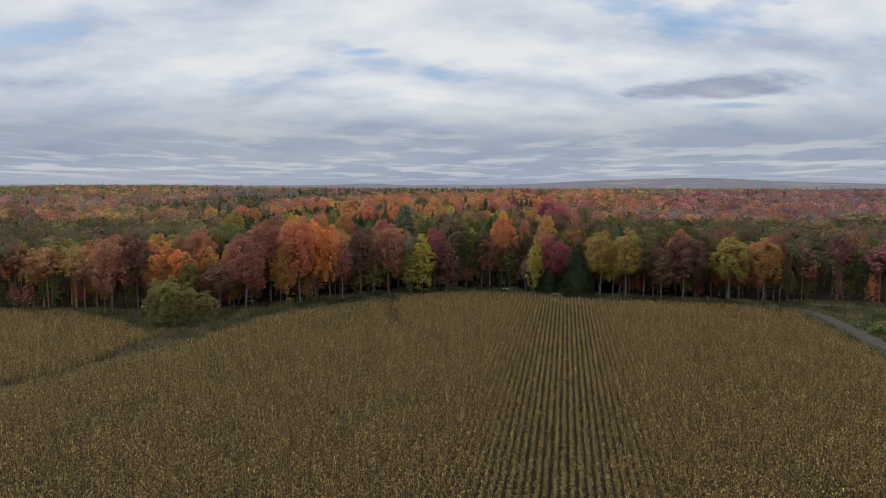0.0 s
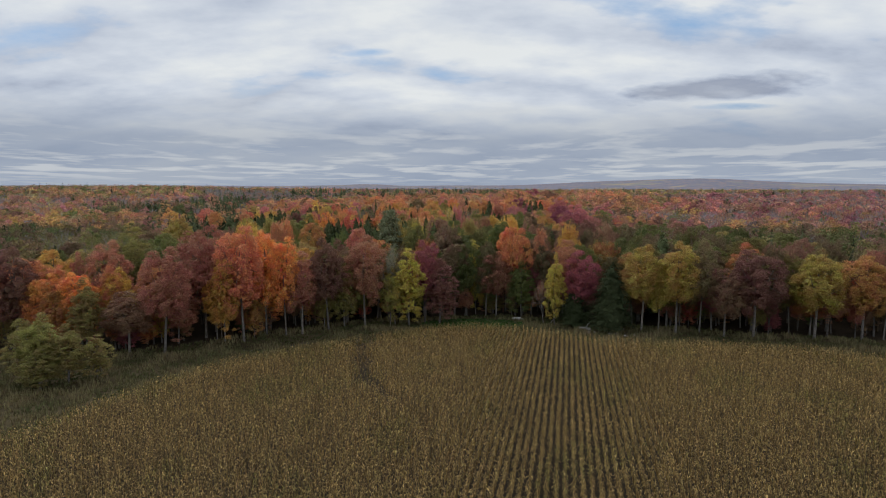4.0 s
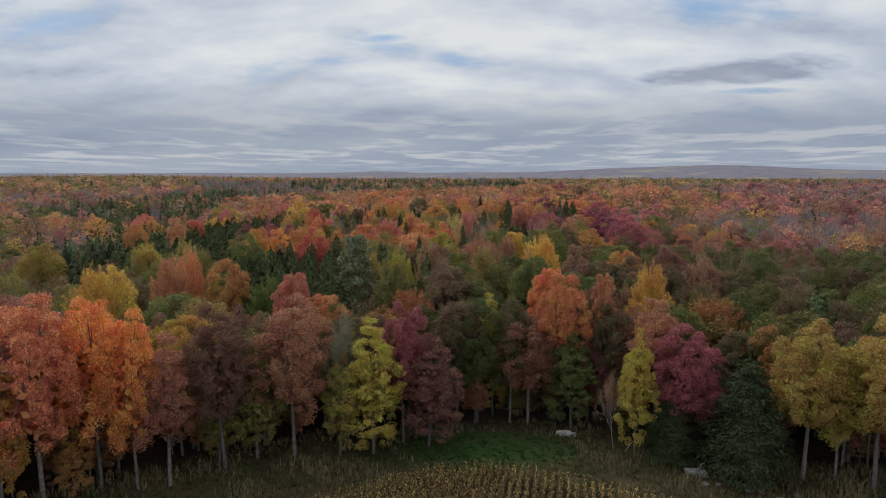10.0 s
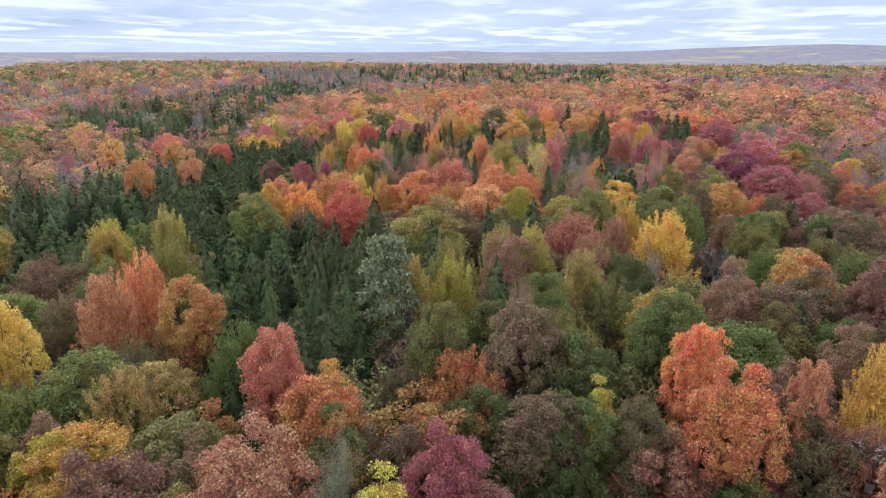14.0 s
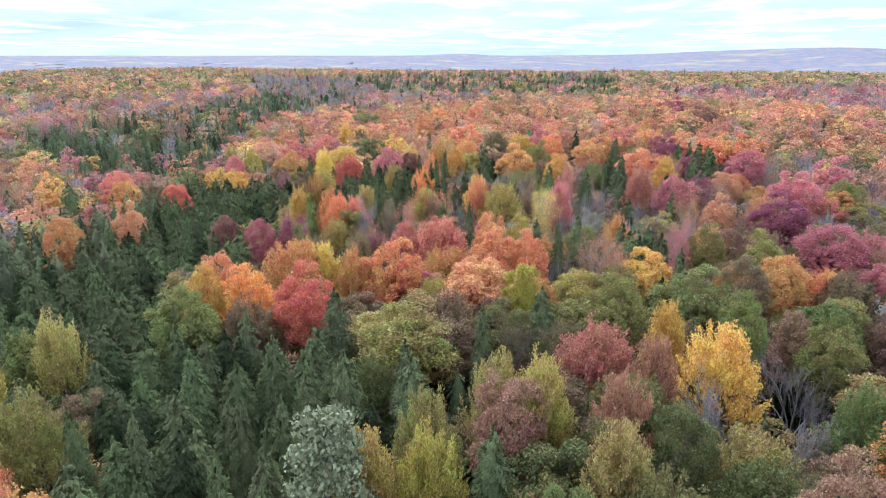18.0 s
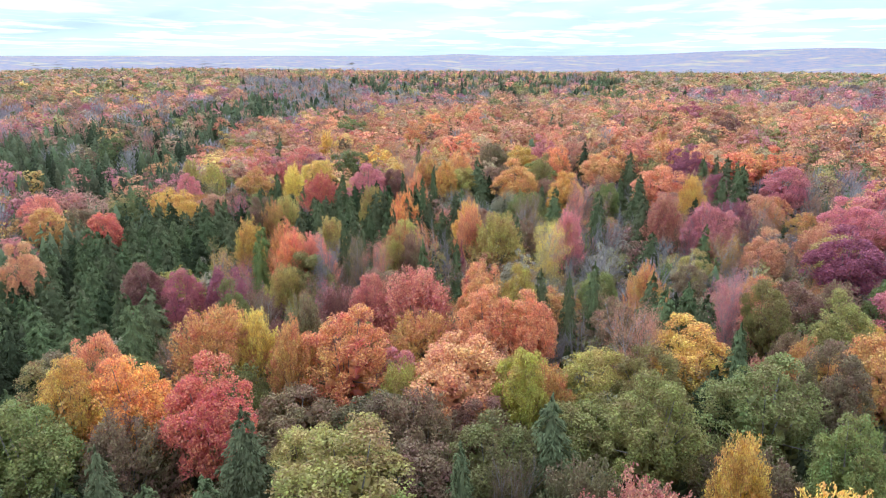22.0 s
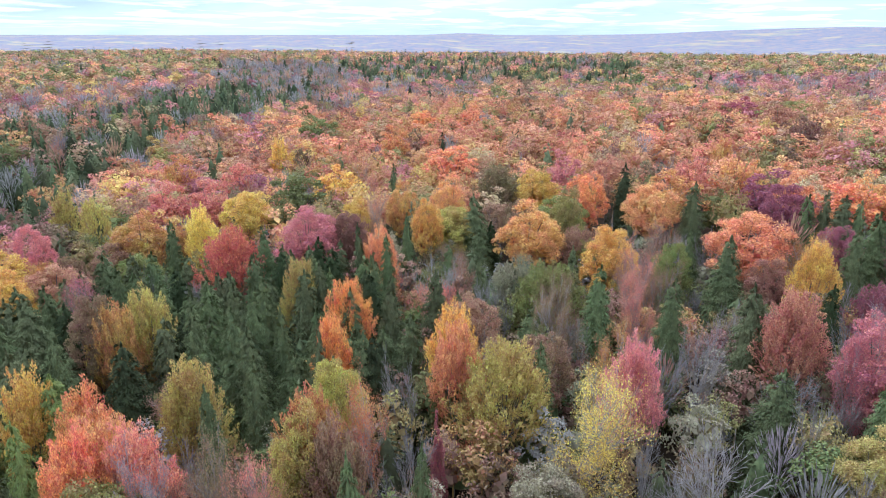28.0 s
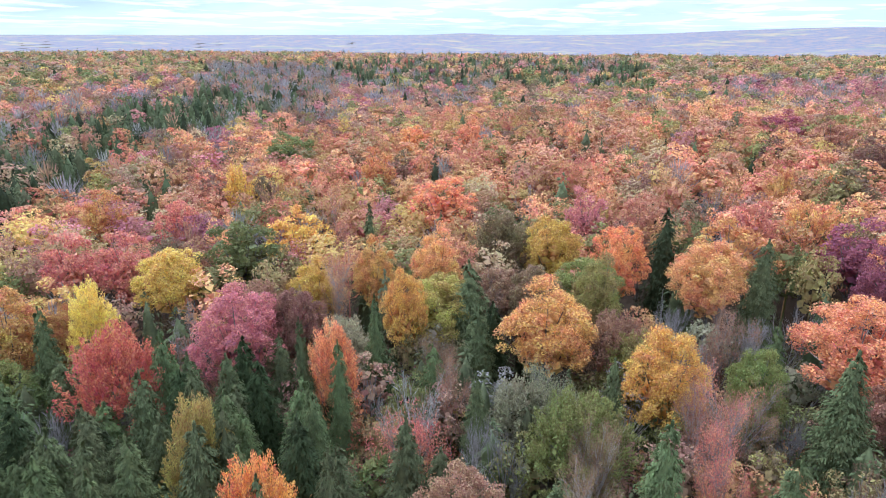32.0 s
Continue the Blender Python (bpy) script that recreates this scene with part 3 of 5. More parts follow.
# leaf colours: red, green, blue, how far patches of the crown differ (0.5: not at all), words
COLOURS = dict(
    red=(0.58, 0.130, 0.075, 0.44, "bright red"), pinkred=(0.53, 0.165, 0.160, 0.44, "rose red"), redp=(0.58, 0.185, 0.125, 0.44, "light red"), orred=(0.62, 0.22, 0.085, 0.44, "orange red"),
    redor=(0.62, 0.23, 0.090, 0.44, "red and orange"), crimson=(0.37, 0.092, 0.110, 0.47, "crimson"), plum=(0.31, 0.088, 0.122, 0.47, "plum red"), maroon=(0.25, 0.108, 0.078, 0.44, "dull maroon"),
    russet=(0.36, 0.180, 0.110, 0.44, "russet"), russetred=(0.45, 0.175, 0.105, 0.44, "russet red"), orange=(0.74, 0.33, 0.050, 0.60, "glowing orange"), orangeb=(0.64, 0.25, 0.070, 0.60, "orange"),
    salmon=(0.56, 0.24, 0.115, 0.44, "salmon orange"), salmonb=(0.60, 0.25, 0.100, 0.44, "salmon pink"), salmonbrown=(0.44, 0.20, 0.110, 0.44, "pinkish brown"), ochre=(0.50, 0.26, 0.060, 0.62, "ochre"),
    gold=(0.62, 0.38, 0.050, 0.58, "golden yellow"), goldb=(0.62, 0.33, 0.075, 0.60, "pale orange gold"), goldpink=(0.64, 0.32, 0.095, 0.62, "gold and pink"), yellow=(0.66, 0.48, 0.070, 0.56, "clear yellow"),
    lime=(0.44, 0.35, 0.070, 0.60, "yellow green"), limeb=(0.41, 0.32, 0.085, 0.60, "faded yellow green"), limey=(0.46, 0.38, 0.045, 0.60, "yellow green"), limeo=(0.44, 0.34, 0.055, 0.62, "olive yellow"),
    olive=(0.225, 0.230, 0.058, 0.62, "olive green"), olivey=(0.28, 0.24, 0.060, 0.62, "olive and gold"), green=(0.17, 0.20, 0.052, 0.58, "dull green"), greenorange=(0.34, 0.30, 0.065, 0.68, "green turning orange"),
    greygreen=(0.24, 0.25, 0.14, 0.55, "grey green"), greyg=(0.33, 0.29, 0.17, 0.56, "greyish straw"), greygold=(0.46, 0.32, 0.14, 0.60, "greyish gold"), brown=(0.27, 0.17, 0.085, 0.62, "brown"),
    brownolive=(0.24, 0.18, 0.080, 0.64, "brown and olive"), grey=(0.30, 0.26, 0.25, 0.5, "grey"), pale=(0.45, 0.42, 0.38, 0.5, "pale grey"),
    dark=(0.056, 0.070, 0.028, 0.5, "very dark green"), mid=(0.130, 0.152, 0.060, 0.53, "dark green"), light=(0.145, 0.172, 0.064, 0.52, "fresh green"), larch=(0.22, 0.29, 0.070, 0.54, "light green"),
    pine=(0.215, 0.245, 0.120, 0.5, "soft blue green"))
WORDS = dict(E="tall maple with {} leaves at the field's edge", M="maple with {} autumn leaves in a broad crown", V="tall tree with upswept branches and {} leaves", N="young maple leafy to the ground with {} leaves",
             C="pointed {} conifer standing among maples", B="bare {} tree that has dropped its leaves", H="half-bare tree with thin {} leaves on grey twigs",
             P="large {} white pine above the wood's edge", D="dying pale-barked tree with {} leaves low down", S="small {} shrub at the wood's edge")
planted = []
tree_dice = random.Random(5)
path_points = [(METRES * r[1], METRES * (r[2] * math.cos(radians(TILT)) - r[3] * math.sin(radians(TILT)))) for r in ROWS]


def path_gap(x, y):
    """How near the path comes to a tree that still lies ahead of it."""
    return min((math.hypot(x - px, y - py) for px, py in path_points if py < y - 22), default=999.0)


def plant(kind, colour, x, y, tall, wide, pale=1.0):
    r, g, b, patch, word = COLOURS[colour]
    if kind in "MVEH":
        wide = max(wide, tall * 0.13)
    level = 0 if path_gap(x, y) < 110 else 1
    forms = LEVELS[level][kind]
    crown, trunk = forms[tree_dice.randrange(len(forms))]
    name, category = KIND[kind]
    if kind == "M" and ("olive" in colour or "brown" in colour or "green" in colour or colour in ("ochre", "grey", "greygold")):
        name, category = "oak_tree", "oak"
    top = tagged(new(name), WORDS[kind].format(word), category, {"C": "conifers of the wood"}.get(kind, "broadleaf trees of the wood"))
    s = wide / WIDE[kind]
    top.matrix_world = pose(x, y, height_at(x, y), tree_dice.uniform(-2, 2), tree_dice.uniform(-2, 2), tree_dice.uniform(0, 360)) @ Matrix.Diagonal((s, s, tall / 20.0, 1))
    for part_name, me in (("trunk", trunk), ("crown", crown)):
        if me is None:
            continue
        o = new(part_name, me)
        o.parent = top
        if part_name == "crown":
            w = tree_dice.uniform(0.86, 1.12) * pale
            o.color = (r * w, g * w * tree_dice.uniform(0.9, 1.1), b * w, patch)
    planted.append((x, y, wide))
    return top

# ---- ground ----


def ground_colour(x, y):
    """Soil under the corn, grass between corn and wood, leaf litter under the trees."""
    n = len(x)
    c = np.tile(np.array([0.065, 0.048, 0.034, 1.0]), (n, 1))
    open_ground = y < edge_at(x) + 2
    c[open_ground] = (0.078, 0.062, 0.032, 1)
    green = np.exp(-(((x - 9) / 12) ** 2) - ((y - 203) / 6) ** 2)
    c = c * (1 - green[:, None]) + np.array([0.040, 0.080, 0.020, 1]) * green[:, None]
    right = np.exp(-(((x - 112) / 18) ** 2) - ((y - 150) / 22) ** 2)
    c = c * (1 - right[:, None]) + np.array([0.075, 0.115, 0.035, 1]) * right[:, None]
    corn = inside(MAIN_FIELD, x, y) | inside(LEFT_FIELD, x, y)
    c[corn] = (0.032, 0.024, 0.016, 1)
    dip = np.exp(-(((x + 33 + (183 - y) * 0.9) / 7.0) ** 2) - ((y - 183) / 3.2) ** 2)[:, None]
    c = c * (1 - 0.85 * dip) + np.array([0.015, 0.013, 0.010, 1]) * 0.85 * dip
    return c


def build_ground():
    xs = np.unique(np.concatenate([np.arange(-5600, -700, 140.0), np.arange(-700, -160, 24.0), np.arange(-160, 160, 2.0), np.arange(160, 700, 24.0), np.arange(700, 5601, 140.0)]))
    ys = np.unique(np.concatenate([np.arange(-5200, -300, 200.0), np.arange(-300, 80, 16.0), np.arange(80, 230, 2.0), np.arange(230, 1700, 24.0), np.arange(1700, 5700, 100.0)]))
    gx, gy = np.meshgrid(xs, ys)
    x, y = gx.ravel(), gy.ravel()
    v = np.stack([x, y, land(x, y)], 1)
    w = len(xs)
    i, j = np.meshgrid(np.arange(w - 1), np.arange(len(ys) - 1))
    a = (j * w + i).ravel()
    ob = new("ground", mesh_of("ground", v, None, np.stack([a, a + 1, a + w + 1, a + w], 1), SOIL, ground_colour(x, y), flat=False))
    tagged(ob, "brown soil and leaf litter with grassy field margins", "ground", kind="structure")


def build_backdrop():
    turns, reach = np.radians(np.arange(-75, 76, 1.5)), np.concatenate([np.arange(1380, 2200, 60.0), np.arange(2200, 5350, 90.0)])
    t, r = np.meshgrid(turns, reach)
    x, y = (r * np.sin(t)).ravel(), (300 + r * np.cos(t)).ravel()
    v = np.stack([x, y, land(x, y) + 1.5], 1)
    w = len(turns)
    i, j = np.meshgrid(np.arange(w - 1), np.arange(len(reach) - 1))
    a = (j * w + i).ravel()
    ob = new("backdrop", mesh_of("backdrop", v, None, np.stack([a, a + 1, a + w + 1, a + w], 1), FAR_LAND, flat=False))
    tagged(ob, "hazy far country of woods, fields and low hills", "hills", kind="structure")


build_ground()
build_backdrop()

# ---- hand-placed trees, from the field's edge into the wood ----
plant("E", "russetred", -88.6, 171.7, 20.7, 4.8)
plant("N", "ochre", -74.6, 171.8, 14.6, 3.0)
plant("N", "olivey", -67.9, 171.8, 15.9, 3.6)
plant("E", "maroon", -82.9, 174.3, 21.6, 4.9)
plant("E", "russet", -60.8, 174.4, 13.0, 4.6)
plant("E", "russetred", -53.8, 174.5, 21.6, 4.9)
plant("E", "russetred", -68.7, 182.8, 22.2, 4.5)
plant("N", "gold", -44.8, 183.8, 20.0, 2.8)
plant("E", "orred", -41.3, 185.5, 26.1, 4.9)
plant("E", "ochre", 92.9, 186.5, 19.4, 4.9)
plant("E", "limeo", 83.3, 187.7, 19.2, 5.3)
plant("E", "russetred", -50.5, 188.1, 25.0, 5.4)
plant("N", "ochre", -40.1, 189.1, 9.1, 2.2)
plant("E", "brown", 64.3, 189.5, 15.0, 4.0)
plant("E", "maroon", 70.8, 189.5, 20.1, 5.7)
plant("E", "orange", -37.9, 191.0, 23.9, 4.3)
plant("E", "orange", -33.5, 191.1, 23.1, 3.4)
plant("E", "russetred", -30.1, 192.1, 18.4, 4.0)
plant("E", "limeo", 54.8, 193.1, 21.2, 4.7)
plant("E", "brownolive", 60.4, 193.7, 22.2, 3.6)
plant("E", "limeo", 47.7, 195.6, 20.3, 4.5)
plant("E", "limeo", 51.7, 195.7, 16.2, 3.3)
plant("C", "dark", 40.6, 195.9, 15.7, 4.5)
plant("E", "maroon", -25.0, 196.9, 21.9, 4.4)
plant("N", "olivey", -26.3, 198.5, 10.4, 2.5)
plant("N", "olivey", -21.7, 199.7, 16.9, 3.5)
plant("E", "russetred", -17.0, 200.9, 22.5, 4.8)
plant("N", "greenorange", -10.9, 201.0, 14.5, 2.6)
plant("C", "dark", 33.3, 201.0, 8.6, 3.6)
plant("N", "limey", 28.5, 201.4, 17.9, 2.6)
plant("N", "limey", -6.5, 201.7, 19.2, 3.9)
plant("S", "red", 60.9, 201.8, 7.0, 2.1)
plant("E", "crimson", 35.0, 202.2, 17.7, 4.4)
plant("H", "greygreen", -9.8, 202.7, 21.0, 3.6)
plant("H", "russet", 26.3, 203.8, 11.7, 2.2)
plant("N", "maroon", 0.9, 204.3, 15.7, 4.3)
plant("E", "crimson", -2.7, 205.3, 20.4, 3.7)
plant("M", "salmon", 33.0, 207.2, 20.1, 3.3)
plant("S", "red", -17.9, 208.3, 5.1, 1.7)
plant("V", "gold", -49.4, 210.6, 24.3, 1.9)
plant("N", "green", 21.8, 211.5, 15.0, 3.9)
plant("M", "brownolive", 4.7, 213.7, 19.8, 4.0)
plant("M", "orangeb", 20.5, 213.9, 22.5, 3.7)
plant("M", "yellow", -48.2, 214.9, 24.2, 2.6)
plant("M", "redp", -20.3, 215.7, 23.9, 1.9)
plant("N", "limey", 10.3, 216.3, 19.9, 2.7)
plant("N", "olivey", 14.9, 216.3, 5.6, 3.0)
plant("N", "salmon", 27.7, 216.4, 24.8, 2.3)
plant("V", "gold", 34.6, 219.4, 23.9, 1.9)
plant("M", "orangeb", 19.1, 221.7, 23.9, 1.5)
plant("M", "olive", -6.5, 224.4, 23.1, 3.4)
plant("V", "salmon", -44.0, 224.7, 24.1, 2.5)
plant("M", "brownolive", 2.2, 225.5, 23.1, 4.4)
plant("M", "ochre", -34.3, 225.6, 23.2, 3.8)
plant("C", "mid", -25.6, 227.5, 23.4, 2.4)
plant("H", "russet", 0.6, 228.0, 23.9, 2.5)
plant("M", "green", 17.3, 228.2, 24.0, 4.1)
plant("H", "lime", 8.5, 228.3, 23.5, 1.9)
plant("V", "redor", -43.5, 230.4, 24.6, 2.7)
plant("M", "green", 5.3, 231.0, 23.6, 2.2)
plant("V", "russet", 47.9, 231.1, 23.6, 3.7)
plant("M", "limeo", 17.9, 232.2, 23.3, 4.5)
plant("C", "mid", -22.4, 232.4, 23.5, 2.1)
plant("P", "pine", -14.5, 234.5, 26.9, 4.8)
plant("C", "mid", -37.2, 236.8, 23.3, 2.3)
plant("C", "mid", -32.3, 237.1, 23.5, 2.6)
plant("V", "olivey", -43.5, 238.0, 23.9, 3.9)
plant("M", "russet", 26.6, 238.3, 23.7, 3.6)
plant("V", "lime", -11.5, 238.4, 23.7, 3.4)
plant("V", "limeo", -6.4, 238.6, 23.4, 2.8)
plant("C", "mid", -23.8, 240.2, 23.3, 2.4)
plant("C", "mid", -1.0, 240.8, 22.4, 2.9)
plant("V", "limeb", 10.1, 240.8, 24.3, 3.8)
plant("M", "maroon", 45.4, 242.2, 23.7, 4.2)
plant("V", "olivey", -6.9, 243.2, 24.5, 2.8)
plant("M", "limeo", -78.3, 244.2, 24.1, 4.7)
plant("M", "limeo", -56.5, 244.9, 24.2, 2.7)
plant("M", "russet", -0.2, 247.6, 23.8, 3.8)
plant("V", "limeo", -58.5, 247.6, 23.9, 4.3)
plant("M", "ochre", 39.1, 249.6, 23.4, 4.5)
plant("C", "mid", -33.4, 249.8, 22.6, 3.5)
plant("V", "lime", 3.2, 249.8, 24.5, 2.6)
plant("V", "salmonbrown", 11.4, 250.3, 23.8, 3.2)
plant("C", "mid", -17.5, 251.4, 23.6, 3.0)
plant("C", "mid", -10.1, 252.2, 22.7, 3.5)
plant("B", "grey", 19.8, 252.3, 21.9, 2.9)
plant("V", "limeb", -2.2, 253.0, 23.8, 2.5)
plant("V", "lime", 3.0, 253.0, 23.9, 2.7)
plant("C", "mid", -25.7, 253.2, 23.2, 2.9)
plant("B", "grey", 27.7, 254.3, 22.9, 3.6)
plant("V", "limeb", -53.1, 255.1, 24.0, 2.7)
plant("C", "mid", -11.4, 255.5, 23.0, 3.0)
plant("B", "grey", 20.5, 256.5, 22.5, 4.1)
plant("V", "salmonbrown", 15.3, 258.7, 24.1, 2.4)
plant("C", "light", -3.5, 260.4, 23.5, 1.8)
plant("C", "mid", -33.7, 262.0, 22.8, 2.8)
plant("V", "russetred", 9.0, 263.2, 24.0, 5.2)
plant("V", "gold", 23.4, 263.7, 24.2, 4.8)
plant("M", "greenorange", -13.6, 265.4, 23.6, 6.9)
plant("M", "olive", -43.6, 265.5, 23.3, 5.3)
plant("C", "mid", -3.6, 266.1, 23.5, 2.4)
plant("B", "grey", 34.7, 266.3, 22.0, 6.4)
plant("C", "mid", -23.3, 268.4, 23.2, 4.0)
plant("V", "gold", 19.1, 270.8, 24.0, 2.4)
plant("M", "gold", -44.6, 273.7, 23.9, 1.9)
plant("M", "red", -31.1, 274.3, 24.1, 5.1)
plant("M", "olive", 28.4, 274.3, 23.6, 3.6)
plant("M", "orange", -39.2, 274.6, 23.6, 4.6)
plant("C", "mid", 3.1, 275.4, 22.6, 3.7)
plant("M", "redor", -45.3, 279.0, 24.1, 3.2)
plant("M", "olivey", 13.9, 279.7, 23.7, 4.7)
plant("M", "olive", 25.8, 284.9, 23.2, 5.6)
plant("M", "limey", -0.4, 285.4, 24.1, 3.2)
plant("M", "salmonb", -6.6, 288.3, 23.4, 6.5)
plant("V", "ochre", -27.2, 288.3, 23.5, 2.4)
plant("M", "orangeb", -21.3, 289.8, 24.0, 5.1)
plant("V", "goldb", -37.3, 290.0, 24.0, 5.7)
plant("M", "brownolive", 33.5, 290.8, 23.9, 3.6)
plant("V", "yellow", -33.0, 291.0, 23.4, 1.8)
plant("C", "light", -49.5, 292.0, 23.1, 3.5)
plant("C", "mid", 25.2, 294.6, 23.3, 3.0)
plant("M", "ochre", 40.6, 295.2, 23.2, 4.5)
plant("C", "light", -49.8, 295.8, 23.0, 3.8)
plant("V", "brownolive", -28.4, 296.0, 24.2, 3.0)
plant("M", "goldb", -85.5, 297.4, 23.1, 3.5)
plant("M", "olive", -39.9, 297.8, 23.2, 2.6)
plant("H", "salmonbrown", 13.6, 300.8, 23.9, 5.4)
plant("M", "orred", 1.0, 301.1, 23.7, 3.5)
plant("M", "orred", -4.6, 301.9, 23.6, 4.7)
plant("B", "pale", 7.5, 302.9, 22.1, 3.1)
plant("M", "crimson", -50.1, 303.5, 23.0, 2.2)
plant("M", "plum", -43.9, 304.6, 23.2, 2.2)
plant("C", "mid", 23.2, 304.7, 22.8, 3.9)
plant("M", "maroon", -56.4, 304.8, 23.1, 3.3)
plant("C", "mid", 17.8, 305.7, 23.2, 3.7)
plant("M", "olivey", 40.9, 306.2, 23.6, 4.1)
plant("B", "grey", 5.3, 306.7, 21.9, 3.5)
plant("V", "redp", -16.1, 307.4, 24.5, 6.5)
plant("M", "maroon", -58.2, 307.5, 23.0, 2.7)
plant("M", "redp", -22.5, 307.8, 23.3, 2.5)
plant("M", "salmon", -78.9, 308.3, 24.1, 2.8)
plant("C", "mid", 22.6, 308.4, 23.4, 3.9)
plant("M", "goldpink", -7.0, 308.9, 24.2, 3.0)
plant("C", "mid", 17.2, 310.5, 23.5, 3.0)
plant("H", "ochre", -50.4, 311.3, 23.9, 3.8)
plant("M", "olivey", 33.8, 311.6, 23.2, 3.3)
plant("M", "limeo", -1.7, 311.6, 23.7, 2.9)
plant("C", "light", 6.5, 311.8, 23.0, 2.2)
plant("M", "goldpink", -7.5, 312.2, 23.5, 2.9)
plant("H", "pinkred", 28.1, 312.9, 23.1, 2.0)
plant("C", "light", 2.3, 313.0, 22.6, 2.4)
plant("C", "light", 10.0, 314.5, 23.6, 2.2)
plant("H", "pinkred", 28.5, 314.5, 23.8, 1.4)
plant("V", "ochre", 17.8, 315.7, 23.9, 2.9)
plant("M", "crimson", 56.3, 316.2, 23.1, 6.4)
plant("H", "grey", -32.6, 317.7, 23.3, 3.2)
plant("H", "redp", -25.6, 320.5, 23.5, 1.8)
plant("V", "orangeb", -40.5, 321.8, 24.6, 2.1)
plant("C", "mid", -17.2, 324.0, 23.3, 1.9)
plant("B", "grey", 23.7, 324.4, 22.7, 5.5)
plant("C", "larch", -47.1, 324.5, 23.0, 2.1)
plant("V", "redp", -36.6, 324.8, 23.9, 3.0)
plant("V", "goldpink", -41.1, 325.1, 23.7, 3.6)
plant("H", "brownolive", -27.7, 325.4, 23.5, 2.2)
plant("C", "mid", -12.6, 326.5, 22.5, 1.9)
plant("V", "brown", -19.5, 328.1, 23.7, 2.0)
plant("M", "lime", -23.4, 328.4, 23.1, 3.1)
plant("V", "orangeb", -43.9, 328.5, 24.5, 2.4)
plant("C", "mid", -108.1, 328.6, 23.3, 3.9)
plant("B", "grey", 33.8, 329.1, 21.9, 4.6)
plant("V", "gold", -52.3, 330.7, 24.4, 3.1)
plant("V", "ochre", -23.4, 331.2, 24.3, 2.2)
plant("C", "larch", -49.7, 331.5, 22.7, 3.3)
plant("C", "mid", -70.7, 332.5, 23.4, 3.8)
plant("C", "mid", -33.9, 332.7, 22.7, 2.3)
plant("B", "pale", -15.8, 334.6, 22.3, 4.8)
plant("V", "lime", -37.5, 335.2, 23.9, 3.7)
plant("C", "mid", -56.4, 335.4, 23.1, 3.4)
plant("B", "grey", 6.0, 335.7, 22.4, 3.1)
plant("H", "orangeb", -18.5, 336.3, 23.3, 2.0)
plant("B", "grey", -107.1, 336.5, 21.8, 3.9)
plant("N", "crimson", -12.3, 336.6, 19.9, 0.9)
plant("M", "plum", 54.8, 337.1, 23.8, 6.4)
plant("B", "grey", 14.5, 337.4, 22.5, 7.0)
plant("C", "mid", -32.1, 338.0, 22.4, 2.4)
plant("M", "red", -86.9, 338.1, 23.4, 4.1)
plant("M", "lime", -23.6, 338.1, 24.0, 2.7)
plant("H", "yellow", -1.3, 338.3, 23.7, 6.3)
plant("M", "goldb", -121.5, 339.3, 23.8, 3.7)
plant("C", "mid", -56.4, 339.8, 22.9, 2.6)
plant("C", "mid", -67.0, 343.7, 22.7, 3.6)
plant("B", "pale", -16.1, 344.0, 22.1, 3.5)
plant("C", "mid", -35.0, 344.7, 23.2, 2.9)
plant("V", "lime", -7.1, 344.8, 23.4, 4.7)
plant("C", "mid", -28.0, 344.9, 22.9, 2.0)
plant("B", "grey", 26.7, 345.8, 22.2, 2.4)
plant("V", "pinkred", 6.6, 346.4, 24.2, 2.0)
plant("M", "redp", -108.5, 346.5, 23.2, 4.3)
plant("M", "brown", -57.4, 347.4, 24.1, 2.3)
plant("V", "ochre", -53.9, 347.7, 23.8, 2.5)
plant("V", "redor", -12.5, 347.9, 23.7, 2.1)
plant("V", "orange", -26.7, 348.2, 23.6, 2.1)
plant("C", "mid", -66.8, 348.3, 22.6, 4.0)
plant("C", "mid", -40.4, 349.4, 22.4, 2.9)
plant("C", "mid", -44.8, 349.5, 23.2, 2.9)
plant("C", "mid", -33.3, 350.2, 22.4, 2.2)
plant("B", "grey", -9.3, 351.1, 22.1, 2.5)
plant("V", "lime", -51.8, 351.6, 24.3, 2.3)
plant("H", "crimson", 32.3, 352.2, 24.0, 2.3)
plant("V", "gold", -13.9, 353.2, 23.5, 1.8)
plant("M", "pinkred", 35.8, 354.4, 23.4, 4.9)
plant("C", "mid", -38.7, 354.5, 23.4, 2.4)
plant("H", "crimson", -66.5, 354.6, 22.9, 3.6)
plant("B", "grey", 15.4, 357.1, 22.4, 3.9)
plant("C", "mid", -27.0, 357.2, 22.6, 3.1)
plant("V", "orange", -27.9, 359.0, 24.1, 1.6)
plant("V", "russetred", 28.2, 360.2, 24.5, 4.6)
plant("C", "mid", -23.2, 360.2, 22.9, 2.5)
plant("C", "mid", -62.3, 360.4, 23.0, 2.2)
plant("C", "mid", -35.4, 363.2, 22.6, 3.4)
plant("M", "pinkred", 66.6, 363.3, 23.8, 5.8)
plant("C", "mid", 24.3, 363.6, 22.9, 3.4)
plant("B", "grey", 3.1, 363.6, 22.1, 2.8)
plant("C", "mid", 14.0, 365.6, 23.0, 2.8)
plant("C", "mid", -34.2, 366.5, 22.8, 2.3)
plant("V", "lime", -38.2, 366.5, 23.6, 2.2)
plant("C", "mid", 4.7, 368.2, 23.1, 3.3)
plant("H", "brown", -1.0, 370.1, 23.4, 3.8)
plant("C", "mid", -27.6, 370.8, 22.9, 2.3)
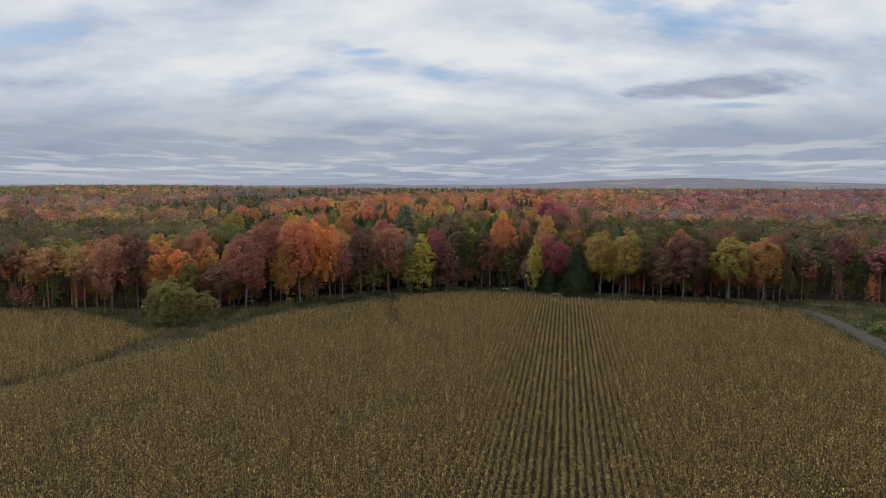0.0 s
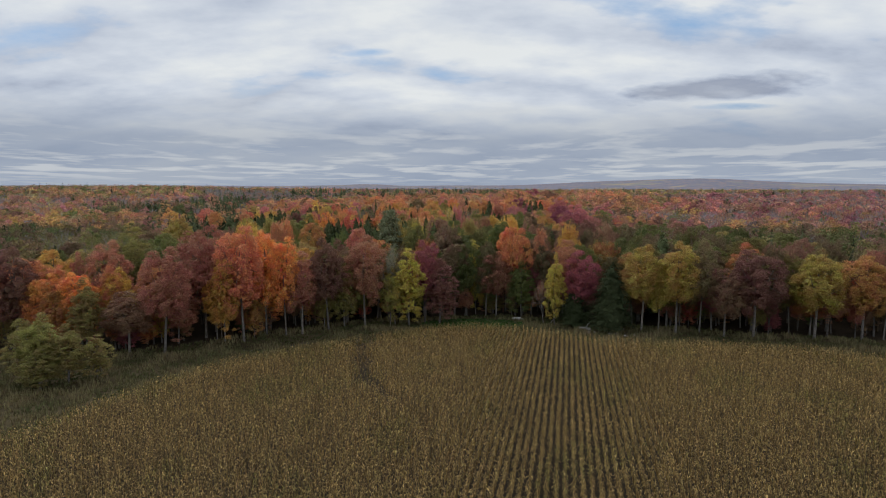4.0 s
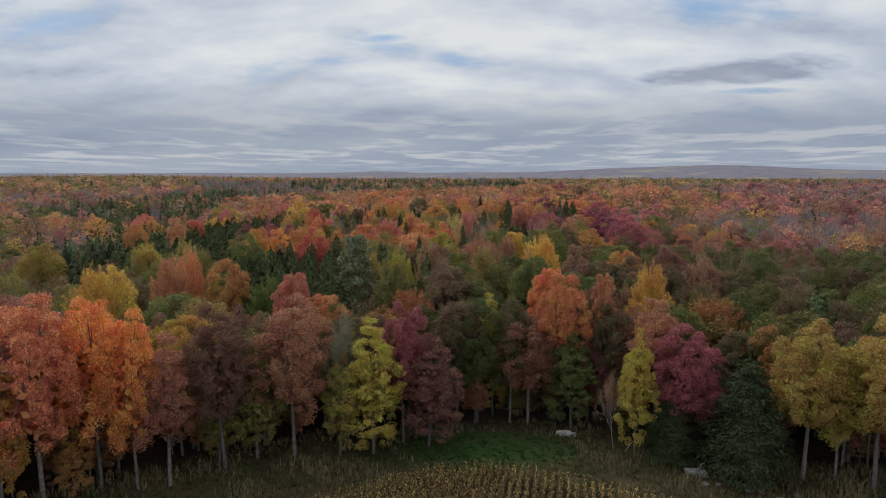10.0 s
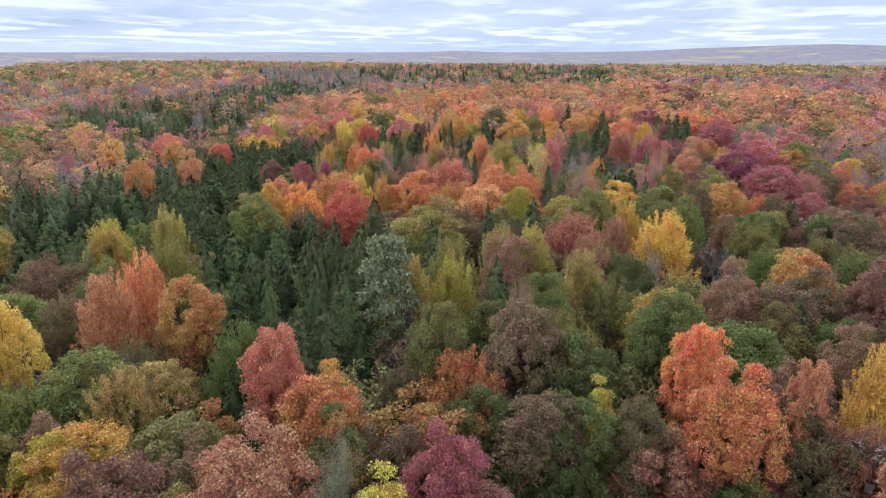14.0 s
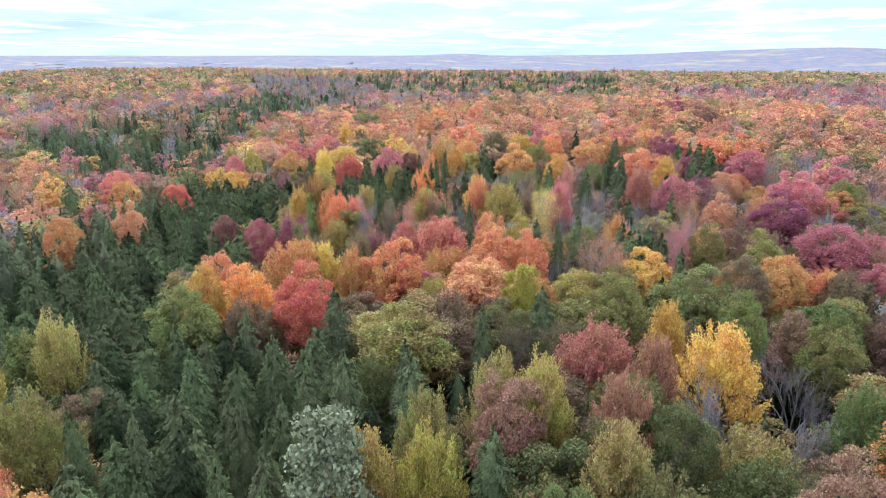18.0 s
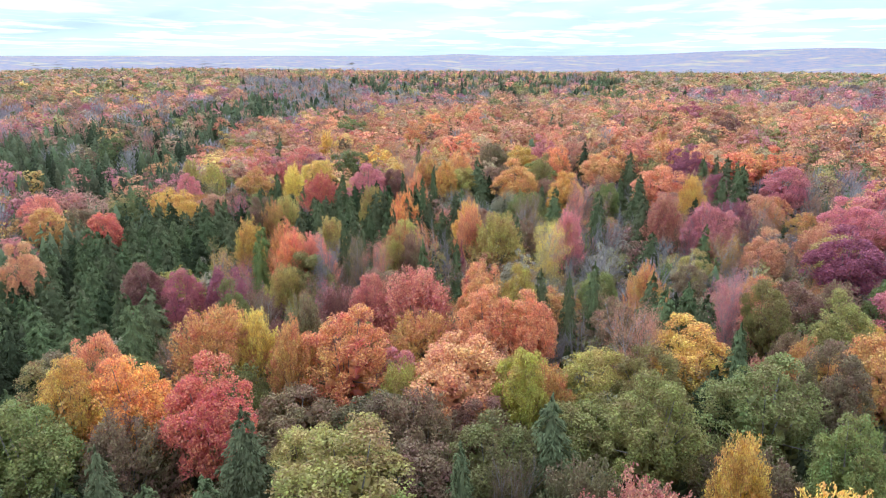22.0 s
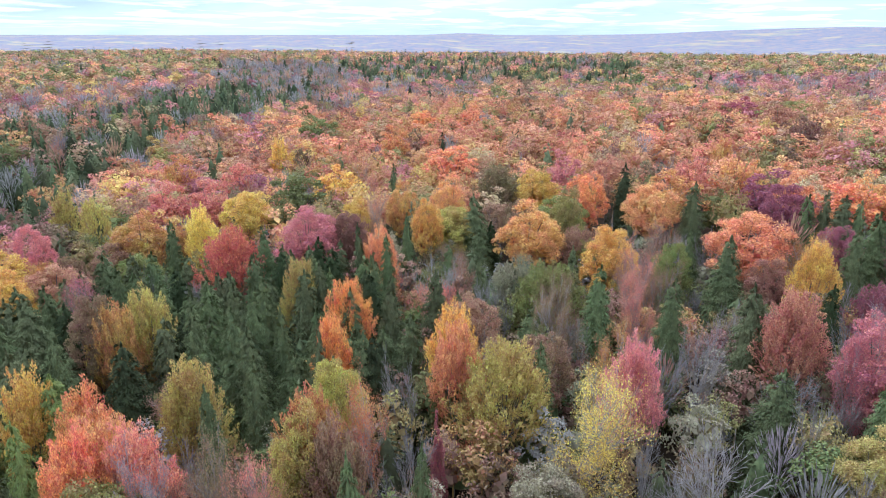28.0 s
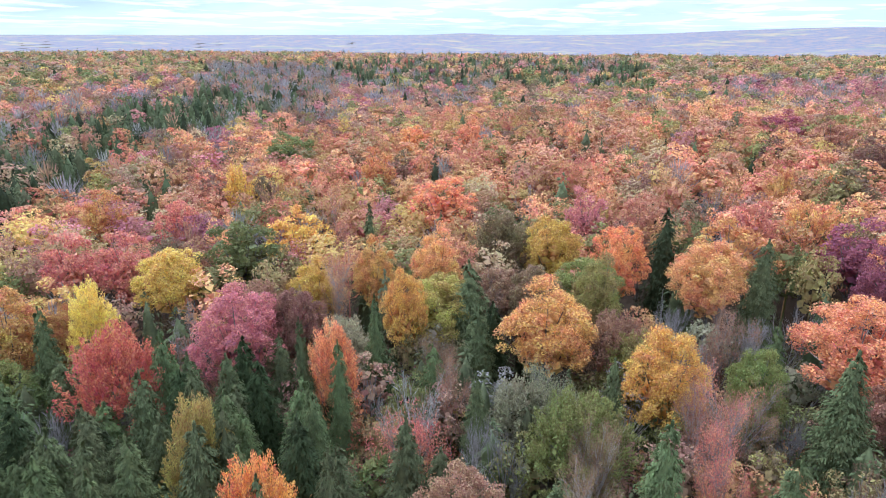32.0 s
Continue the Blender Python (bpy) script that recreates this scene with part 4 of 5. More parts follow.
plant("H", "redp", 11.4, 372.3, 23.3, 4.2)
plant("B", "grey", -8.8, 373.0, 22.0, 3.2)
plant("B", "pale", -58.2, 373.2, 21.9, 5.5)
plant("M", "pinkred", -88.0, 375.4, 23.7, 2.9)
plant("D", "redp", -20.2, 375.8, 23.4, 5.0)
plant("V", "red", -53.5, 377.5, 24.2, 5.0)
plant("C", "mid", -47.8, 378.3, 23.0, 2.8)
plant("C", "mid", -27.5, 378.5, 23.1, 1.9)
plant("V", "gold", 37.1, 380.6, 24.5, 3.1)
plant("C", "mid", 25.1, 382.0, 23.3, 4.1)
plant("C", "mid", -32.8, 382.8, 23.5, 1.7)
plant("C", "mid", -68.3, 384.4, 22.7, 2.7)
plant("V", "redor", -29.4, 384.5, 23.4, 3.1)
plant("M", "gold", 7.9, 386.1, 23.1, 4.4)
plant("M", "ochre", -76.1, 386.7, 23.1, 5.6)
plant("M", "pinkred", -45.1, 389.7, 24.2, 5.5)
plant("C", "mid", 47.4, 390.5, 23.0, 3.0)
plant("V", "yellow", -66.0, 390.7, 24.3, 3.0)
plant("C", "mid", -27.0, 391.5, 22.7, 2.1)
plant("M", "pinkred", 86.1, 391.5, 23.6, 6.0)
plant("M", "pinkred", 62.0, 394.3, 24.1, 6.0)
plant("M", "goldb", -5.7, 394.6, 24.0, 6.0)
plant("M", "maroon", -38.5, 395.2, 23.4, 3.9)
plant("M", "redor", 31.9, 396.1, 23.0, 6.9)
plant("V", "lime", -92.8, 397.3, 23.9, 3.2)
plant("M", "gold", -24.9, 399.3, 23.8, 2.4)
plant("C", "mid", 53.7, 399.5, 23.3, 3.6)
plant("V", "lime", -101.7, 399.7, 23.5, 3.9)
plant("C", "mid", -15.6, 403.5, 23.0, 4.1)
plant("M", "olivey", 1.1, 405.4, 23.5, 3.8)
plant("M", "yellow", -64.7, 407.6, 23.6, 5.7)
plant("H", "salmonbrown", -37.8, 408.1, 23.1, 4.1)
plant("M", "redp", -83.7, 409.6, 24.1, 4.9)
plant("C", "mid", 52.1, 409.9, 23.3, 3.8)
plant("C", "mid", 55.3, 410.3, 22.7, 3.0)
plant("C", "mid", 49.6, 411.1, 23.4, 2.5)
plant("C", "mid", 46.4, 411.6, 22.9, 3.1)
plant("M", "redp", -74.6, 411.9, 24.0, 5.2)
plant("M", "ochre", -32.2, 412.8, 23.0, 3.9)
plant("M", "goldpink", -22.3, 414.6, 24.2, 4.5)
plant("M", "goldpink", 18.6, 414.9, 23.4, 5.9)
plant("M", "plum", 44.7, 415.1, 23.5, 4.8)
plant("C", "mid", 27.3, 418.3, 23.0, 3.1)
plant("M", "orangeb", 6.1, 420.2, 23.9, 4.0)
plant("M", "green", -59.5, 420.7, 24.0, 6.3)
plant("M", "orangeb", 57.7, 421.3, 23.9, 7.0)
plant("M", "redor", 48.8, 422.7, 24.0, 4.5)
plant("M", "orangeb", 70.4, 424.4, 24.0, 7.0)
plant("M", "gold", -4.8, 426.6, 23.4, 5.1)
plant("M", "goldb", 24.5, 426.7, 23.6, 6.0)
plant("V", "brownolive", -13.6, 426.9, 24.2, 6.3)
plant("M", "goldpink", 64.1, 427.2, 24.0, 4.1)
plant("M", "plum", 44.6, 427.9, 23.0, 6.2)
plant("M", "gold", -52.0, 430.3, 23.1, 6.0)
plant("C", "dark", 14.9, 431.4, 23.3, 3.8)
plant("C", "mid", -38.7, 434.7, 22.9, 2.5)
plant("H", "salmonbrown", -45.5, 434.9, 23.0, 4.7)
plant("M", "redp", -81.1, 437.3, 23.2, 4.1)
plant("M", "ochre", -98.1, 437.9, 23.8, 4.7)
plant("M", "redp", 31.3, 438.6, 23.8, 4.6)
plant("V", "goldpink", 42.0, 440.9, 23.8, 6.5)
plant("M", "pinkred", 1.9, 442.2, 23.8, 4.3)
plant("M", "salmonbrown", 13.0, 442.7, 23.1, 4.3)
plant("M", "orred", -27.6, 451.7, 24.1, 7.5)
plant("B", "grey", -9.4, 461.5, 22.6, 5.7)
plant("B", "grey", 28.1, 462.7, 22.3, 6.7)
plant("V", "goldpink", 44.1, 463.6, 23.8, 4.4)
plant("V", "gold", -81.0, 465.6, 23.8, 4.2)
plant("B", "pale", -128.6, 473.6, 21.9, 3.5)
plant("M", "orangeb", -49.1, 481.4, 24.2, 4.9)
plant("M", "maroon", 75.0, 494.8, 23.6, 4.9)
plant("M", "green", -85.4, 509.2, 23.8, 7.5)
plant("M", "salmonbrown", 77.4, 524.0, 23.3, 6.6)
plant("M", "orangeb", -48.8, 527.1, 23.1, 6.1)
plant("M", "redor", -30.9, 528.3, 24.1, 6.0)
plant("M", "crimson", 68.7, 545.5, 23.1, 7.5)


# ---- the rest of the wood ----
HEMLOCKS = [(-112, 285), (-98, 322), (-96, 372), (-66, 342), (-58, 326), (-55, 290), (-48, 268), (-38, 266), (-19, 262), (-13, 248), (-15, 222), (-31, 221), (-40, 241), (-57, 258), (-72, 240)]
HEMLOCKS_MID = [(-77, 356), (-70, 371), (-50, 382), (-32, 379), (-21, 358), (-25, 338), (-34, 338), (-50, 347), (-62, 338)]
HEMLOCKS_WEST = [(-170, 392), (-140, 376), (-102, 369), (-112, 410), (-138, 474), (-150, 585), (-190, 604), (-234, 532), (-223, 450)]
SPRUCES = [(-203, 498), (-219, 580), (-228, 747), (-125, 626), (-137, 545), (-137, 493), (-131, 458), (-122, 425), (-131, 417), (-180, 440)]
SPRUCES_FAR = [(-230, 1000), (-120, 1100), (100, 1080), (73, 840), (-34, 830), (-147, 794)]
GREY_WOOD = [(-340, 939), (-210, 964), (-104, 604), (-179, 638)]
WARM = "orangeb redor salmon ochre pinkred goldb russet redor redp orangeb ochre russet grey grey salmon olive limeb brown olivey olive green grey gold lime brownolive greygold".split()
ROSE = "pinkred crimson russet plum salmonbrown grey grey pinkred russet maroon salmon brown grey".split()
SOFT = "olive limeb olivey greygold ochre limeb green salmon brownolive greyg salmonbrown".split()
MIXED = "ochre russet gold salmonbrown brown lime pinkred olivey brownolive orangeb maroon".split()
EDGE = "russetred ochre russet olivey brown brownolive olive crimson green orangeb green".split()
EDGE_WEST = "orangeb gold russetred ochre redor orange olivey limey russet brown olive".split()


def wood_colour(x, y, dice):
    """Kind and colour of a tree by where it stands."""
    at = np.array([x]), np.array([y])
    con = 0.06
    if inside(HEMLOCKS, *at)[0]:
        con = 0.97
    elif inside(HEMLOCKS_MID, *at)[0]:
        con = 0.6
    elif inside(SPRUCES, *at)[0]:
        con = 0.8
    elif inside(SPRUCES_FAR, *at)[0]:
        con = 0.55
    elif inside(HEMLOCKS_WEST, *at)[0]:
        con = 0.9
    elif inside(GREY_WOOD, *at)[0]:
        con = 0.3
    if y < edge_at(x) + 14:
        con = 0.04
    if dice.random() < con:
        return "C", dice.choice(["mid", "mid", "mid", "dark"])
    if inside(GREY_WOOD, *at)[0]:
        return ("B", "grey") if dice.random() < 0.6 else ("H", dice.choice(ROSE))
    if -75 < x < 8 and 318 < y < 405:
        if dice.random() < 0.42:
            return "C", dice.choice(["mid", "mid", "light", "dark"])
        return dice.choice("MVHHB"), dice.choice("olive olivey brown brownolive lime ochre gold grey greyg russet".split())
    n = noise.noise(Vector((x / 75.0, y / 75.0, 0.3))) + 0.5 * noise.noise(Vector((x / 28.0, y / 28.0, 4.3)))
    if y < edge_at(x) + 16:
        return dice.choice("EEMVN"), dice.choice(EDGE_WEST if x < -15 else EDGE)
    if y > 870 + 0.3 * x and x > 60 or (x < -300 and y > 600):
        return "M", dice.choice(SOFT if dice.random() < 0.7 else WARM)
    if x > 5 and 325 < y < 425 and dice.random() < 0.72:
        return dice.choice("BBBH"), dice.choice(["grey", "ochre", "russet"])
    if y < 285:
        return dice.choice("MMVVH"), dice.choice("olive brownolive brown green green olive olivey russet olive brownolive limeb".split())
    if y < 320:
        return dice.choice("MMVVH"), dice.choice(ROSE if x > 55 and n > -0.1 else MIXED)
    spread = dice.random()
    if math.hypot((x - 50) / 170, (y - 560) / 130) < 1 + 0.5 * n:
        return dice.choice("MMMV"), dice.choice("orangeb orred redor orangeb salmon ochre goldb ochre orangeb russet olivey grey salmonb greygold".split() if spread < 0.8 else MIXED)
    if x < -50 and 400 < y < 950:
        return ("B", "grey") if spread < 0.3 else (dice.choice("MMV"), dice.choice(ROSE if spread < 0.55 else WARM))
    if x > 120 and y > 300 and spread < 0.65:
        return ("B", "grey") if spread < 0.22 else (dice.choice("MMV"), dice.choice("pinkred plum crimson russet salmonbrown pinkred salmon redp".split()))
    side = n + 0.0022 * (x - 40)
    if side > 0.28:
        return dice.choice("MMVHB"), dice.choice(ROSE)
    if n < -0.42:
        return dice.choice("MVVH"), dice.choice(SOFT)
    return dice.choice("MMMV"), dice.choice(WARM if dice.random() < 0.8 else MIXED)


def in_view(x, y):
    """The part of the wood that is ever seen, with some margin."""
    right = 0.70 * y + 14
    left = -max(0.70 * y + 14, 0.98 * (y - 318) + 20)
    return min(left, -200) < x < max(right, 200)


def low_form(kind, seed, far, far_leaves=52, far_size=0.44):
    """A small tree for the joined woods, 20 m high."""
    rng = np.random.default_rng(seed)
    if kind == "C":
        if far:
            return conifer(seed, 10, 7, 2, 3.3)[0]
        return conifer(seed, 19, 11, 4, 3.4)[0]
    if kind == "T":
        # leafless crown: a haze of upright twigs
        n = 80 if far else 190
        d = unit(rng.normal(size=(n, 3)) + [0, 0, 0.5])
        pts = np.array([0, 0, 13.4]) + d * [3.9, 3.9, 5.4] * rng.uniform(0.35, 1.0, (n, 1))
        return stack([cards(pts, d * [1, 1, 0.6] + [0, 0, 1.3], rng.normal(size=(n, 3)), rng.uniform(1.6, 3.0, n), rng.uniform(0.16, 0.34, n) * (1.3 if far else 0.7)), tube([0, 0, 0], [0, 0, 14], 0.25, 0.1, 4)])
    if far:
        # five or six heads of leaves, each a rough lump under loose sprays
        pieces = []
        for i in range(6):
            a, out = i * 2.39996 + rng.uniform(-0.4, 0.4), (0.0 if i == 0 else rng.uniform(1.7, 2.7))
            p = np.array([out * math.cos(a), out * math.sin(a), 15.6 - (0.9 * out if i else 0) + rng.uniform(-0.5, 0.5)])
            r = np.array([1.9, 1.9, 2.3]) * rng.uniform(0.8, 1.15)
            if seed >= 456:
                pieces.append(lump(rng, p - [0, 0, 0.4], r * 0.62, 1, 0.2))
            pieces.append(clump_leaves(rng, p, r, 30 if seed < 456 else 11, 0.85 if seed < 456 else 1.05, 0.6, 0.4 if kind == "V" else 0.1, 0.3, np.array([0, 0, 11.5])))
        return stack(pieces)
    if kind == "U":
        return stack([clump_leaves(rng, p, r * 2.0, 24, 0.62, 0.4) for p, r in lobed_crown(rng, np.array([0, 0, 11.0]), np.array([4.3, 4.3, 8.0]), -0.8, 13, 1)])
    spots = lobed_crown(rng, np.array([0, 0, 13.6]), np.array([4.5, 4.5, 6.2]), -0.3, 13, 2)
    pieces = []
    for p, r in spots:
        pieces.append(clump_leaves(rng, p, r * 1.5, far_leaves // 2, far_size, 0.45, 0.5 if kind == "V" else 0.1, 0.28, np.array([0, 0, 12.0])))
    n = 60
    d = unit(rng.normal(size=(n, 3)))
    pieces.append(cards(np.array([0, 0, 13.6]) + d * [4.5, 4.5, 6.2] * rng.uniform(0.3, 0.7, (n, 1)), rng.normal(size=(n, 3)), d, rng.uniform(1.2, 2.0, n), rng.uniform(0.9, 1.5, n), 0.1))
    pieces.append(tube([0, 0, -0.3], [0, 0, 13], 0.25, 0.1, 4))
    return stack(pieces)


def spots_of_wood():
    """Jittered grid that opens with distance, keeping clear of trees already placed."""
    dice = random.Random(11)
    spots, under = [], []
    grid = {}
    for hx, hy, hr in planted:
        grid.setdefault((int(hx // 12), int(hy // 12)), []).append((hx, hy, hr))
    y = 176.0
    while y < 1290:
        step = 6.2 if y < 420 else 6.9 if y < 650 else 8.4
        x = -1000.0
        while x < 900:
            px, py = x + dice.uniform(-0.42, 0.42) * step, y + dice.uniform(-0.42, 0.42) * step
            x += step
            if not in_view(px, py) or py < edge_at(px) + 1.0:
                continue
            i, j = int(px // 12), int(py // 12)
            near = [h for a in (-1, 0, 1) for b in (-1, 0, 1) for h in grid.get((i + a, j + b), ())]
            if any(math.hypot(px - hx, py - hy) < hr * 0.85 + 1.2 for hx, hy, hr in near):
                continue
            if any(inside(stand, np.array([px]), np.array([py]))[0] for stand in (HEMLOCKS, HEMLOCKS_MID)):
                continue
            kind, colour = wood_colour(px, py, dice)
            if colour == "grey":
                kind = "B"
            wide = {"C": 3.2, "E": 4.0, "B": 4.0, "H": 3.9, "N": 3.0}.get(kind, 4.5) * dice.uniform(0.75, 1.3) * step / 6.4
            spots.append((kind, colour, px, py, (dice.uniform(17.5, 21.5) if py < 460 else dice.uniform(18.5, 22.5) if py < 650 else dice.uniform(16.5, 22.5)) * (0.95 if py < edge_at(px) + 12 else 1), wide))
            # widely spaced where crowns are wide
            if wide > 3.6:
                grid.setdefault((i, j), []).append((px, py, wide * 0.6))
        y += step
    # the dense hemlock stand
    y = 218.0
    while y < 384:
        x = -112.0
        while x < 0:
            px, py = x + dice.uniform(-1.6, 1.6), y + dice.uniform(-1.6, 1.6)
            x += 4.2
            at = np.array([px]), np.array([py])
            if not any(inside(stand, *at)[0] for stand in (HEMLOCKS, HEMLOCKS_MID)) or any(math.hypot(px - hx, py - hy) < hr * 0.75 for hx, hy, hr in planted):
                continue
            spots.append(("C", dice.choice(["mid", "mid", "mid", "dark", "light"]), px, py, dice.uniform(17.5, 21.8), dice.uniform(2.8, 3.7)))
        y += 4.2
    # a lower storey that closes the gaps between the crowns
    y = 212.0
    while y < 412:
        x = -100.0
        while x < 72:
            px, py = x + dice.uniform(-1.9, 1.9), y + dice.uniform(-1.9, 1.9)
            x += 4.9
            at = np.array([px]), np.array([py])
            if py < edge_at(px) + 5 or not in_view(px, py) or path_gap(px, py) > 90:
                continue
            if any(math.hypot(px - hx, py - hy) < hr * 0.62 for hx, hy, hr in planted) or any(math.hypot(px - q[2], py - q[3]) < 2.1 for q in spots):
                continue
            green = any(inside(stand, *at)[0] for stand in (HEMLOCKS, HEMLOCKS_MID))
            kind = "C" if green or dice.random() < 0.22 else dice.choice("MMVVH")
            colour = dice.choice(["mid", "mid", "light"]) if kind == "C" else dice.choice("olive brownolive brown ochre green limeb olivey russet greyg olive maroon".split())
            under.append((kind, colour, px, py, dice.uniform(13.0, 17.5), dice.uniform(2.5, 3.6)))
        y += 4.7
    # a close row along the field
    x = -135.0
    while x < 135:
        x += dice.uniform(2.4, 4.2)
        py = float(edge_at(x)) + dice.uniform(1.5, 11.0)
        if any(math.hypot(x - hx, py - hy) < hr * 0.55 for hx, hy, hr in planted):
            continue
        spots.append((dice.choice("EEEN"), dice.choice(EDGE_WEST if x < -15 else EDGE), x, py, dice.uniform(12.0, 19.5), dice.uniform(2.6, 4.0)))
    return spots, under


def build_woods():
    dice = random.Random(23)
    joined = {"broadleaf": [], "conifer": []}
    forms = {}
    spots, under = spots_of_wood()
    for n, (kind, colour, x, y, tall, wide) in enumerate(spots + under):
        gap = path_gap(x, y)
        if n < len(spots) and gap < (100 if kind != "C" else 84):
            # broadleaf trees behind the eastern field edge get a darker tint
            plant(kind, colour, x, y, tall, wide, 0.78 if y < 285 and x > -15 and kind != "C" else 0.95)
            continue
        far = gap > 300
        k = {"N": "M", "E": "M", "B": "T", "H": dice.choice("MT")}.get(kind, kind)
        if colour == "grey" or k == "T":
            k, colour, kind = "T", dice.choice(["grey", "grey", "salmonbrown"]), "B"
        key = (k, far, dice.randrange(4) + (0 if gap < 165 else 4 if gap < 550 else 8))
        if key not in forms:
            forms[key] = low_form(k, 400 + key[2] * 7, far, *((80, 0.36) if gap < 165 else (52, 0.52)))
        joined["conifer" if k == "C" else "broadleaf"].append((key, colour if kind != "H" else dice.choice(["grey", "russet", colour]), x, y, tall, wide))
    # low trees and saplings that close the gaps under the crowns
    for k in range(1500):
        y = 205 + 215 * dice.random()
        x = dice.uniform(-1, 1) * (30 + 0.55 * y)
        if y < edge_at(x) + 5 or not in_view(x, y):
            continue
        colour = "mid" if inside(HEMLOCKS, np.array([x]), np.array([y]))[0] else dice.choice("olive brownolive brown ochre olivey green maroon russet limeb".split())
        key = ("U", False, dice.randrange(4))
        if key not in forms:
            forms[key] = low_form("U", 400 + key[2] * 7, False)
        joined["broadleaf"].append((key, colour, x, y, dice.uniform(7.0, 11.5), dice.uniform(2.2, 3.6)))
    for name, label in (("broadleaf", "dense autumn wood of red, orange and gold trees"), ("conifer", "dark green conifers scattered through the far wood")):
        vs, ts, qs, cs, n = [], [], [], [], 0
        for key, colour, x, y, tall, wide in joined[name]:
            v, t, q = forms[key]
            a = dice.uniform(0, 6.283)
            s = wide / {"C": 2.6, "T": 4.0}.get(key[0], 4.3) * (1.12 if key[1] else 1.05)
            ca, sa = math.cos(a) * s, math.sin(a) * s
            w = np.stack([v[:, 0] * ca - v[:, 1] * sa + x, v[:, 0] * sa + v[:, 1] * ca + y, v[:, 2] * tall / 20 + height_at(x, y)], 1)
            r, g, b, patch, word = COLOURS[colour]
            # joined trees nearer than y 285 are tinted darker too
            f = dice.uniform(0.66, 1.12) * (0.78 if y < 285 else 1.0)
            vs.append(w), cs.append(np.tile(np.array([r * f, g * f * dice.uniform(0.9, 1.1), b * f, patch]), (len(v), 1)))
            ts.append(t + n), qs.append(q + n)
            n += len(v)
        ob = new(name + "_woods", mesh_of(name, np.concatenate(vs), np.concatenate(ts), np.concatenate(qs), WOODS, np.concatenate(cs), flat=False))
        tagged(ob, label, "woods", kind="stuff")


build_woods()

# ---- corn ----


def build_corn(name, poly, label, seed, y_low, y_high, x_low, x_high):
    rng = np.random.default_rng(seed)
    turn = radians(-10.7)
    ca, sa = math.cos(turn), math.sin(turn)
    u = np.arange(-260, 260, 0.95)
    pts = []
    for k, off in enumerate(u):
        s = np.arange(-80, 290, 0.24) + rng.uniform(0, 0.24)
        s = s + rng.normal(size=len(s)) * 0.06
        a = np.full(len(s), off) + rng.normal(size=len(s)) * 0.04
        x, y = a * ca - s * sa, a * sa + s * ca
        keep = inside(poly, x, y) & (y > y_low) & (y < y_high) & (x > x_low) & (x < x_high)
        thin = rng.random(len(x))
        keep &= ((y > 52) & (np.abs(x) < 0.72 * np.maximum(y, 0) + 30)) | (thin < 0.4)
        pts.append(np.stack([x[keep], y[keep]], 1))
    p = np.concatenate(pts)
    # the worn trail through the corn, thin and low
    trail_x = np.interp(p[:, 1], [140, 148.5, 154, 163, 177, 190], [-3, -8.2, -10.9, -12.8, -14.7, -12.3])
    on_trail = (np.abs(p[:, 0] - trail_x) < 1.5 + 0.8 * np.sin(p[:, 1] * 0.5)) & (p[:, 1] > 143)
    p = p[~on_trail | (rng.random(len(p)) < 0.3)]
    n = len(p)
    x, y = p[:, 0], p[:, 1]
    weak = np.array([noise.noise(Vector((a / 9.0, b / 14.0, 1.7))) for a, b in p])
    tall = rng.uniform(1.95, 2.5, n) * (1 - 0.18 * np.clip(weak, 0, 1))
    z = land(x, y)
    base = np.stack([x, y, z], 1)
    up = np.array([0, 0, 1.0])
    sets, tints = [], []
    colour = np.concatenate([np.array([0.226, 0.150, 0.050]) * rng.uniform(0.55, 1.25, (n, 1)) * rng.uniform(0.94, 1.06, (n, 3)), np.full((n, 1), 0.5)], 1)
    greenish = (weak > 0.25) & (rng.random(n) < 0.35)
    colour[greenish] *= (0.75, 0.9, 0.75, 1)
    colour[:, :3] *= rng.uniform(0.6, 1.4, (n, 1))
    # stalk with tassel
    a = rng.uniform(0, np.pi, n)
    side = np.stack([np.cos(a), np.sin(a), np.zeros(n)], 1)
    lean = rng.normal(size=(n, 3)) * 0.09 * [1, 1, 0]
    tip = base + up * (tall * 0.93)[:, None] + lean * 2.0
    v = np.stack([base - side * 0.028, base + side * 0.028, tip], 1).reshape(-1, 3)
    sets.append((v, np.arange(len(v)).reshape(-1, 3), None))
    tints.append(np.repeat(colour * (1.15, 1.1, 1.0, 1), 3, 0))
    for k in range(4):
        a = rng.uniform(0, 2 * np.pi, n)
        d = np.stack([np.cos(a), np.sin(a), np.zeros(n)], 1)
        at = base + up * (tall * (0.36 + 0.17 * k) + rng.normal(size=n) * 0.08)[:, None] + lean * 0.5
        ln = rng.uniform(0.30, 0.58, n)[:, None]
        s = np.cross(d, up) * rng.uniform(0.04, 0.085, n)[:, None]
        knee = at + d * ln * 0.5 + up * ln * rng.uniform(0.2, 0.55, n)[:, None]
        end = at + d * ln + up * ln * rng.uniform(-0.6, 0.45, n)[:, None]
        v = np.stack([at, knee - s, end, knee + s], 1).reshape(-1, 3)
        sets.append((v, None, np.arange(len(v)).reshape(-1, 4)))
        tints.append(np.repeat(colour * rng.uniform(0.5, 1.5, (n, 1)) ** [1, 1, 1, 0], 4, 0))
    v, t, q = stack(sets)
    ob = new(name, mesh_of(name, v, t, q, CORN, np.concatenate(tints)))
    tagged(ob, label, "corn field", kind="stuff")


